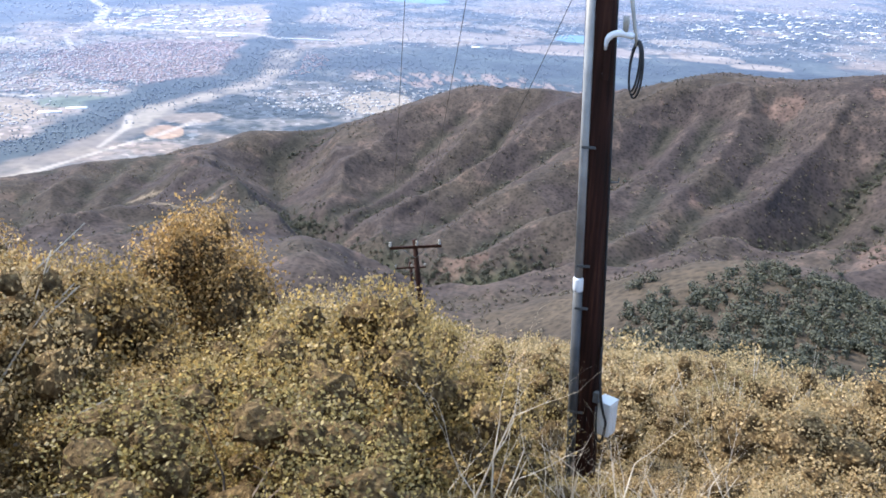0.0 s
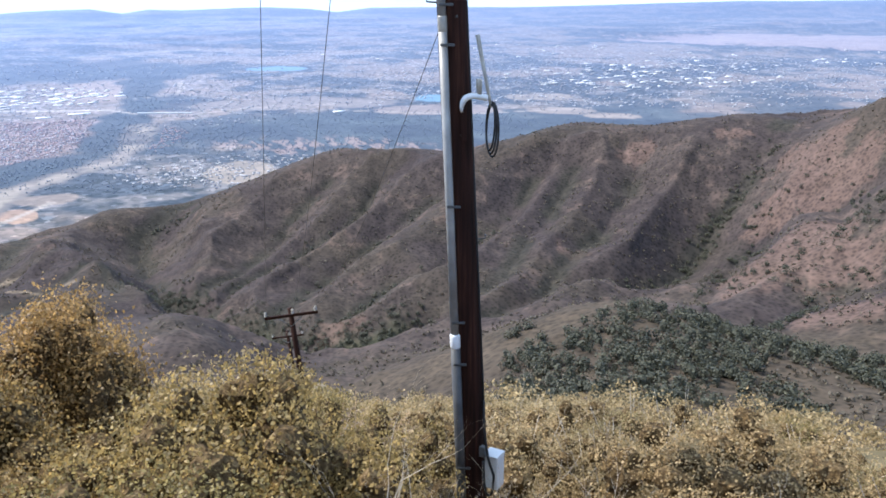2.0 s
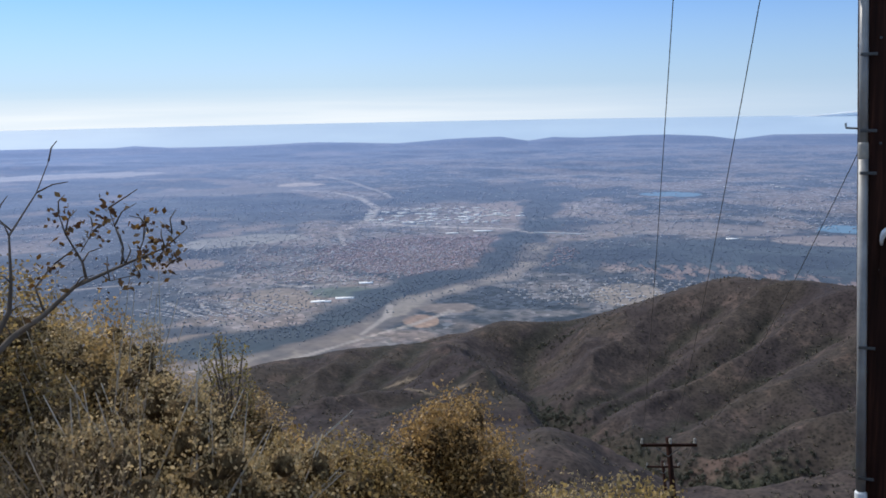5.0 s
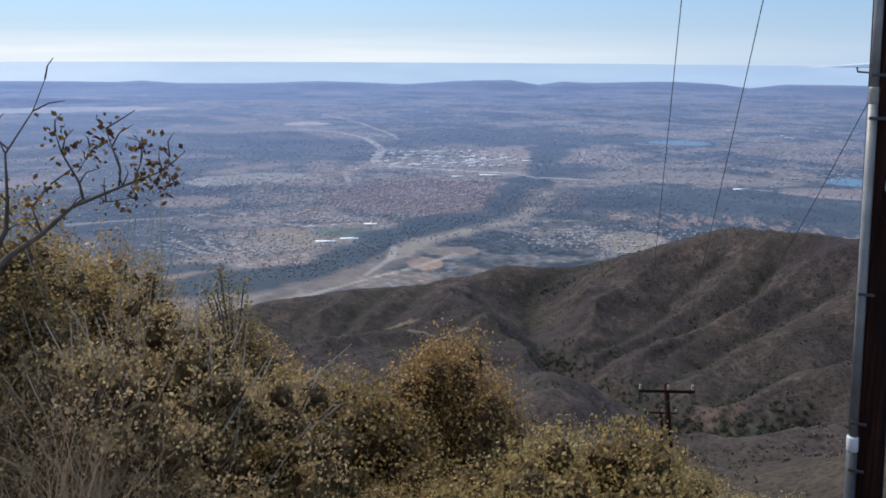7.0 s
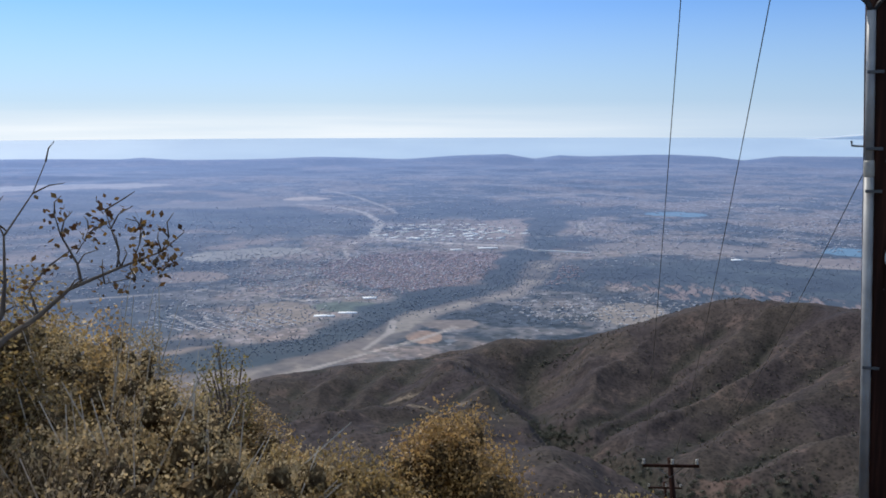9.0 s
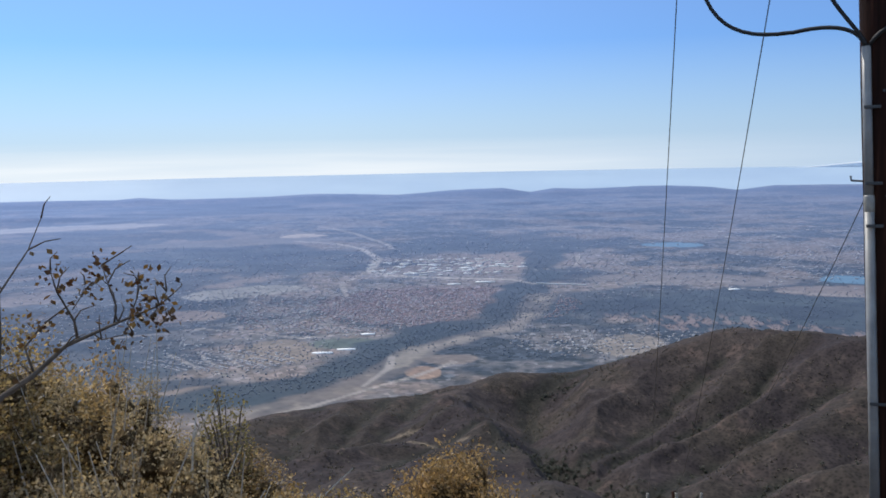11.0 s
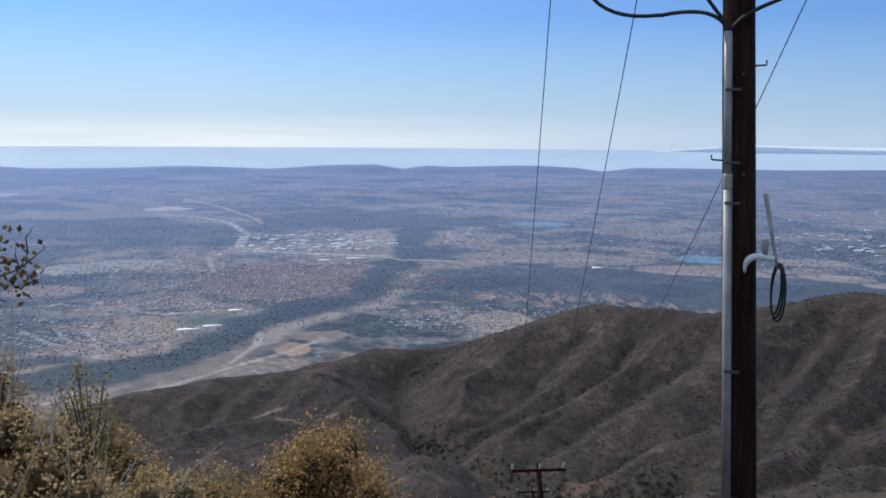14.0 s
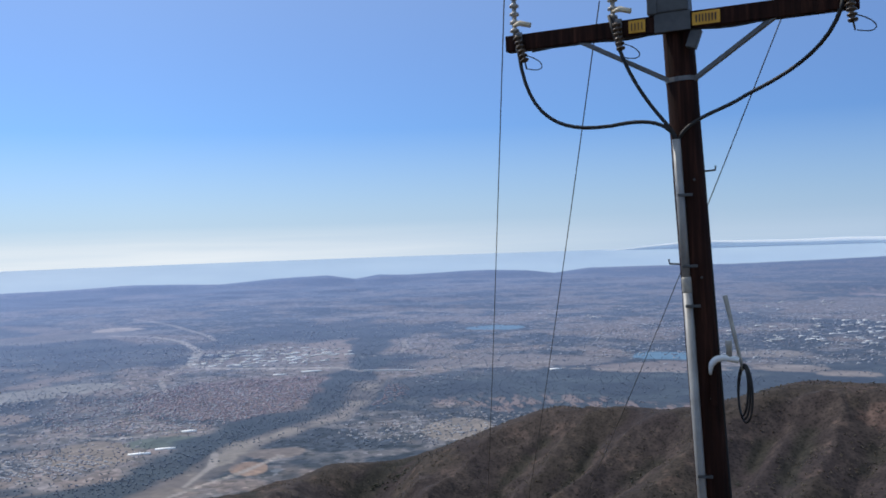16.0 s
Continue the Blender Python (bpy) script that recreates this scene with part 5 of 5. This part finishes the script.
    front = Vector((along.y, -along.x, 0))

    def on_arm(s, down=0.0, out=0.0):
        return A + along * s + Vector((0, 0, -down)) + front * out

    L = (B - A).length
    centre = (axis(1.44) - A).dot(along)
    bm = bmesh.new()
    add_box(bm, on_arm(centre, 0.0, 0.052), (0.24, 0.014, 0.13), turn, 0.004)
    add_box(bm, on_arm(centre, -0.12, 0.0), (0.22, 0.13, 0.11), turn, 0.01)
    # black in place of grey steel: the plate's shaded side put into its colour
    p("mounting_plate", bm, MAT_DARKPIPE, "steel mounting plate, coloured dark for its shaded side")
    bm = bmesh.new()
    add_box(bm, on_arm(centre - 0.13, -0.13, 0.03), (0.07, 0.09, 0.14), turn, 0.008)
    p("housing", bm, MAT_DARKPIPE)
    for s, w in ((centre - 0.24, 0.115), (centre + 0.22, 0.18)):
        bm = bmesh.new()
        add_box(bm, on_arm(s, 0.0, 0.049), (w, 0.006, 0.085), turn, 0.002)
        sign = p("warning_plate", bm, MAT_YELLOW, "faded yellow warning plate")
        n = 4 if w < 0.15 else 7
        for k in range(n):
            bm = bmesh.new()
            add_box(bm, on_arm(s + w * (-0.4 + 0.8 * (k + 0.5) / n), 0.0, 0.054), (w * 0.055, 0.004, 0.05), turn)
            p("ink_bar", bm, MAT_INK, parent=sign)
    # braces
    knot = axis(1.07)
    for s, side in ((0.56, -1), (L - 0.5, 1)):
        bm = bmesh.new()
        a, b = on_arm(s, 0.05, 0.02), knot + VIEW * 0.09 * side + OUT * 0.05
        d = b - a
        m = Matrix.Translation((a + b) / 2) @ d.to_track_quat("Z", "Y").to_matrix().to_4x4()
        add_box(bm, (0, 0, 0), (0.032, 0.032, d.length + 0.03), None, 0.004)
        bmesh.ops.transform(bm, matrix=m, verts=bm.verts)
        p("brace", bm, MAT_STEEL, "grey steel brace")
    bm = bmesh.new()
    add_tube(bm, [axis(1.055), axis(1.085)], 0.109, 24)
    p("band", bm, MAT_STEEL)
    bm = bmesh.new()
    add_box(bm, on_arm(centre + 0.13, 0.12, 0.0), (0.07, 0.06, 0.13), turn @ Matrix.Rotation(0.35, 4, "Y"), 0.006)
    p("bracket_block", bm, MAT_DARKPIPE)
    # surge arresters under the arm, fuse tubes over it
    for s, lean in ((0.1, 0.28), (0.83, 0.15), (L - 0.06, 0.1)):
        bm = bmesh.new()
        a = on_arm(s, -0.04, 0.07)
        ribbed(bm, a, a + along * lean * 0.25 + Vector((0, 0, -0.2)) + front * 0.03, 0.014, 0.032, 6)
        arr = p("surge_arrester", bm, MAT_PORCELAIN, "brown ribbed surge arrester", True)
        bm = bmesh.new()
        q = a + along * lean * 0.25 + Vector((0, 0, -0.2)) + front * 0.03
        add_tube(bm, [q, q + Vector((0.01, 0, -0.05))], 0.006, 6)
        add_tube(bm, curve_points(q + Vector((0, 0, 0.05)), q + along * 0.16, q + along * 0.17 + Vector((0, 0, -0.1)), q + along * 0.02 + Vector((0, 0, -0.05)), 12), 0.004, 5)
        p("lead", bm, MAT_RUBBER, parent=arr)
        bm = bmesh.new()
        t = on_arm(s - 0.04, -0.06, 0.0)
        ribbed(bm, t, t + Vector((0, 0, 0.42)), 0.016, 0.036, 7)
        p("pin_insulator", bm, MAT_GLAZE, "grey ribbed insulator", True)
        bm = bmesh.new()
        t = on_arm(s - 0.03, -0.12, 0.05)
        add_tube(bm, [t, t + along * 0.05 + Vector((0, 0, 0.015)), t + along * 0.13 + Vector((0, 0, -0.01))], [0.01, 0.021, 0.019], 10)
        p("fuse_tube", bm, MAT_AMBER, "cream fuse tube", True)
        bm = bmesh.new()
        add_box(bm, on_arm(s + 0.01, 0.0, 0.052), (0.05, 0.014, 0.135), turn, 0.003)
        p("clamp", bm, MAT_STEEL)
    # thin lead along the arm's underside
    bm = bmesh.new()
    add_tube(bm, [on_arm(s, 0.066 + 0.012 * math.sin(9 * s), 0.03) for s in [0.2 + 0.1 * i for i in range(20)]], 0.006, 5)
    p("arm_lead", bm, MAT_RUBBER)
    # three insulated risers from the conduit's mouth up to the arm
    mouth = on_pole(0.66, cx, co)
    risers = (
        curve_points(mouth, mouth + VIEW * -0.05 + Vector((0, 0, 0.13)), on_pole(0.82, -0.27, 0.06), on_pole(0.785, -0.5, 0.02), 12)
        + curve_points(on_pole(0.785, -0.52, 0.02), on_pole(0.76, -0.88, 0.0), on_arm(0.12, 0.55, 0.06), on_arm(0.1, -0.05, 0.06), 14),
        curve_points(mouth, mouth + Vector((0, 0, 0.1)), on_arm(0.9, 0.5, 0.06), on_arm(0.78, -0.1, 0.06), 16),
        curve_points(mouth + VIEW * 0.02, on_pole(0.8, 0.02, 0.13), on_pole(0.83, 0.25, 0.12), on_pole(0.93, 0.4, 0.05), 10)
        + curve_points(on_pole(0.94, 0.42, 0.05), on_pole(1.05, 0.65, 0.0), on_arm(L - 0.12, 0.3, 0.06), on_arm(L - 0.08, -0.05, 0.06), 12),
    )
    for pts in risers:
        bm = bmesh.new()
        add_tube(bm, pts, 0.0135, 8)
        p("riser_cable", bm, MAT_RUBBER, "thick black riser cable", True)
    return on_arm, L


ON_ARM, ARM_L = build_pole()


# ---- the poles further down the line ----
def far_pole(at, arm_z, foot, arm_len, turn_deg, label, top=0.5):
    root = thing("utility_pole", label, "utility pole", at=(at[0], at[1], foot))
    h = arm_z - foot
    bm = bmesh.new()
    add_tube(bm, [(0.11 * h + 0.05, 0, -0.5), (-0.03, 0, h + top)], [0.16, 0.115], 12)
    part("shaft", bm, MAT_POLE, root, "dark timber", True)
    turn = Matrix.Rotation(radians(turn_deg), 4, "Z") @ Matrix.Rotation(radians(-7), 4, "Y")
    bm = bmesh.new()
    add_box(bm, (0, -0.16, h), (arm_len, 0.1, 0.13), turn, 0.01)
    part("crossarm", bm, MAT_POLE, root)
    ends = []
    for s in (-0.47, 0.04, 0.47):
        q = turn @ Vector((s * arm_len, -0.16, 0)) + Vector((0, 0, h))
        bm = bmesh.new()
        ribbed(bm, q + Vector((0, 0, 0.05)), q + Vector((0, 0, 0.3)), 0.03, 0.07, 3, 8)
        part("insulator", bm, MAT_GLAZE, root, "", True)
        ends.append(q + Vector((at[0], at[1], foot + 0.3)))
    for s in (-0.25, 0.25):
        bm = bmesh.new()
        q = turn @ Vector((s * arm_len, -0.16, 0)) + Vector((0, 0, h - 0.05))
        add_tube(bm, [q, (0, -0.1, h - 0.55)], 0.02, 5)
        part("brace", bm, MAT_STEEL, root)
    return ends


def polar_spot(az, el, r):
    return Vector(spot(az, el, r))


c2 = polar_spot(7.05, -20.45, 39.5)
ends2 = far_pole(c2, c2.z, ground_at(c2.x, c2.y), 2.4, -14, "distant dark timber pole with a single crossarm", 0.3)
c3 = polar_spot(6.75, -21.75, 66)
ends3 = far_pole(c3, c3.z, ground_at(c3.x, c3.y), 2.4, -14, "second distant timber pole down the same line", 0.4)


def wire(a, b, sag, radius):
    bm = bmesh.new()
    a, b = Vector(a), Vector(b)
    n = 22
    add_tube(bm, [a.lerp(b, i / n) - Vector((0, 0, 4 * sag * (i / n) * (1 - i / n))) for i in range(n + 1)], radius, 6)
    tagged(part("power_line", bm, MAT_WIRE, None, "", True), "thin dark power line sagging between the poles", "wire", "power lines")


NEAR_ENDS = [Vector((0.858, 6.82, 1.78)), Vector((1.51, 6.59, 1.70)), Vector((2.65, 6.12, 1.49))]
for a, b in zip(NEAR_ENDS, ends2):
    wire(a, b, 0.75, 0.0045)
for a, b in zip(ends2, ends3):
    wire(a, b, 0.5, 0.01)


# ---- dead wood, dry stems, the leafless branch ----
def dead_shrub(x, y, high, seed, mat=None, stems=5, label="bleached leafless dead shrub among the brush", thick=0.014):
    gen = random.Random(seed)
    root = thing("dead_shrub", label, "dead shrub", "dead shrubs", (x, y, ground_at(x, y) - 0.05))
    for _ in range(stems):
        bm = bmesh.new()

        def grow(p, d, length, rad, depth):
            pts, rr = [p], [rad]
            for k in range(4):
                d = (d + Vector((gen.uniform(-0.22, 0.22), gen.uniform(-0.22, 0.22), gen.uniform(-0.1, 0.16)))).normalized()
                p = p + d * length / 4
                pts.append(p)
                rr.append(rad * (1 - 0.18 * (k + 1)))
            add_tube(bm, pts, rr, 5 if depth == 0 else 4)
            if depth < 3:
                for k in (2, 3, 4):
                    side = Vector((gen.uniform(-1, 1), gen.uniform(-1, 1), gen.uniform(0, 0.7))).normalized()
                    grow(pts[k], (d * 0.75 + side * 0.75).normalized(), length * gen.uniform(0.4, 0.65), rr[k] * 0.65, depth + 1)
        lean = Vector((gen.uniform(-0.55, 0.55), gen.uniform(-0.55, 0.55), 1)).normalized()
        grow(Vector((gen.uniform(-0.06, 0.06), gen.uniform(-0.06, 0.06), 0)), lean, high * gen.uniform(0.5, 0.75), thick, 0)
        part("stem", bm, mat or MAT_DEADWOOD, root)


for k, (az, r, high) in enumerate(((12.6, 4.35, 1.45), (18.4, 4.9, 1.15), (20.3, 4.7, 0.95), (23.5, 4.5, 1.1), (26, 4.3, 1.0), (29, 4.4, 1.15), (32, 4.5, 1.2), (35, 4.3, 1.1), (38, 4.5, 1.1), (6, 4.4, 0.8), (-3, 4.3, 0.8),
                                   (24.5, 11.5, 1.9), (40, 5.6, 0.8))):
    x, y, _z = spot(az, 0, r)
    dead_shrub(x, y, high, 40 + k, stems=4, thick=0.012 if az > 5 else 0.006)
for k, (az, r, high) in enumerate(((-33, 4.7, 1.9), (-30, 4.8, 1.7), (-36, 4.5, 2.0), (-28, 4.9, 1.4), (-33, 4.2, 1.4), (-25.5, 5.1, 1.2), (-30, 4.3, 1.2), (-23, 5.2, 0.9), (-31.5, 5.0, 1.8), (-34.5, 4.9, 1.9))):
    x, y, _z = spot(az, 0, r)
    dead_shrub(x, y, high, 70 + k, MAT_STRAW, 9, "thicket of thin dry brown stems", 0.006)


def build_branch():
    """A nearly bare branch with a few withered leaves that reaches over the brush."""
    R0 = 3.6
    root = thing("bare_branch", "bare grey-brown shrub with few withered brown leaves", "shrub")
    base = Vector(spot(-38, 0, 3.6))
    base.z = ground_at(base.x, base.y)
    root.location = base
    lines = [
        [(-38, None, 0.02), (-36, -15, 0.018), (-33.4, -12.5, 0.016), (-31.5, -11.4, 0.013), (-29.6, -9.9, 0.01), (-27, -8.9, 0.007), (-24.7, -8.1, 0.004), (-24.0, -7.2, 0.002)],
        [(-29.3, -9.7, 0.008), (-29.4, -8.6, 0.006), (-29.9, -6.8, 0.004), (-30.1, -5.6, 0.002)],
        [(-27.3, -9.0, 0.006), (-27.0, -8.0, 0.004), (-27.5, -6.6, 0.003), (-27.7, -5.5, 0.002)],
        [(-35.5, -14.5, 0.014), (-33.2, -11, 0.012), (-32.9, -9.4, 0.008), (-32.8, -6.7, 0.005), (-31.5, -4.4, 0.003), (-30.5, -2.6, 0.002)],
        [(-32.8, -6.5, 0.004), (-33.4, -5.6, 0.003), (-34.2, -5.2, 0.002)],
        [(-26.4, -8.7, 0.004), (-25.7, -7.5, 0.003), (-25.3, -6.6, 0.002)],
        [(-28.4, -9.4, 0.004), (-27.6, -9.7, 0.003), (-26.0, -9.5, 0.002)],
        [(-31.6, -11.2, 0.006), (-31.8, -9.8, 0.004), (-31.0, -8.6, 0.002)],
        [(-29.5, -8.0, 0.003), (-28.7, -7.2, 0.002), (-28.3, -6.5, 0.0015)],
        [(-25.6, -8.4, 0.003), (-24.8, -8.9, 0.002), (-24.3, -9.1, 0.0015)],
    ]
    gen = np.random.default_rng(3)
    spots = []
    for k, line in enumerate(lines):
        pts = [base if el is None else Vector(spot(az, el, R0)) + Vector((0, 0.03 * math.sin(3 * az + k), 0)) for az, el, _ in line]
        bm = bmesh.new()
        add_tube(bm, [q - base for q in pts], [0.8 * w for _, _, w in line], 6)
        part("twig", bm, MAT_TWIG, root, "", True)
        for q in pts[2:] * 2 if k == 0 else pts[1:]:
            tip = q + Vector((gen.uniform(-0.07, 0.12), gen.uniform(-0.05, 0.05), gen.uniform(0.02, 0.1)))
            bend = q.lerp(tip, 0.5) + Vector((gen.uniform(-0.02, 0.02), 0, 0.01))
            bm = bmesh.new()
            add_tube(bm, [q - base, bend - base, tip - base], [0.0035, 0.0026, 0.0014], 5)
            part("twig", bm, MAT_TWIG, root, "", True)
        if k not in (0, 3, 4):
            spots += [pts[-1] - base, pts[-2] - base, (pts[-1] + pts[-2]) / 2 - base]
        elif k == 0:
            spots += [pts[-1] - base, pts[-2] - base, (pts[-3] + pts[-2]) / 2 - base]
    pts = np.concatenate([np.array(q)[None] + gen.normal(0, 0.035, (13, 3)) for q in spots])
    v, f = leaf_quads(pts, 0.027, gen, 0.8)
    tagged(link_mesh("leaf_spray", v, f, MAT_LEAF_BROWN, root, label="few withered brown leaves"), kind="stuff")


build_branch()


# ---- boulder beside the second pole ----
def build_rock():
    x, y, _z = spot(8.7, 0, 40)
    bm = bmesh.new()
    bmesh.ops.create_icosphere(bm, subdivisions=3, radius=0.7)
    for v in bm.verts:
        v.co *= 1 + 0.35 * noise.noise(v.co * 1.6)
        v.co.z *= 0.75
    ob = part("boulder", bm, MAT_ROCK)
    ob.location = (x, y, 40 * math.tan(radians(-25.35)) - 0.1)
    tagged(ob, "pale tan boulder on the brow of the slope", "rock")


build_rock()
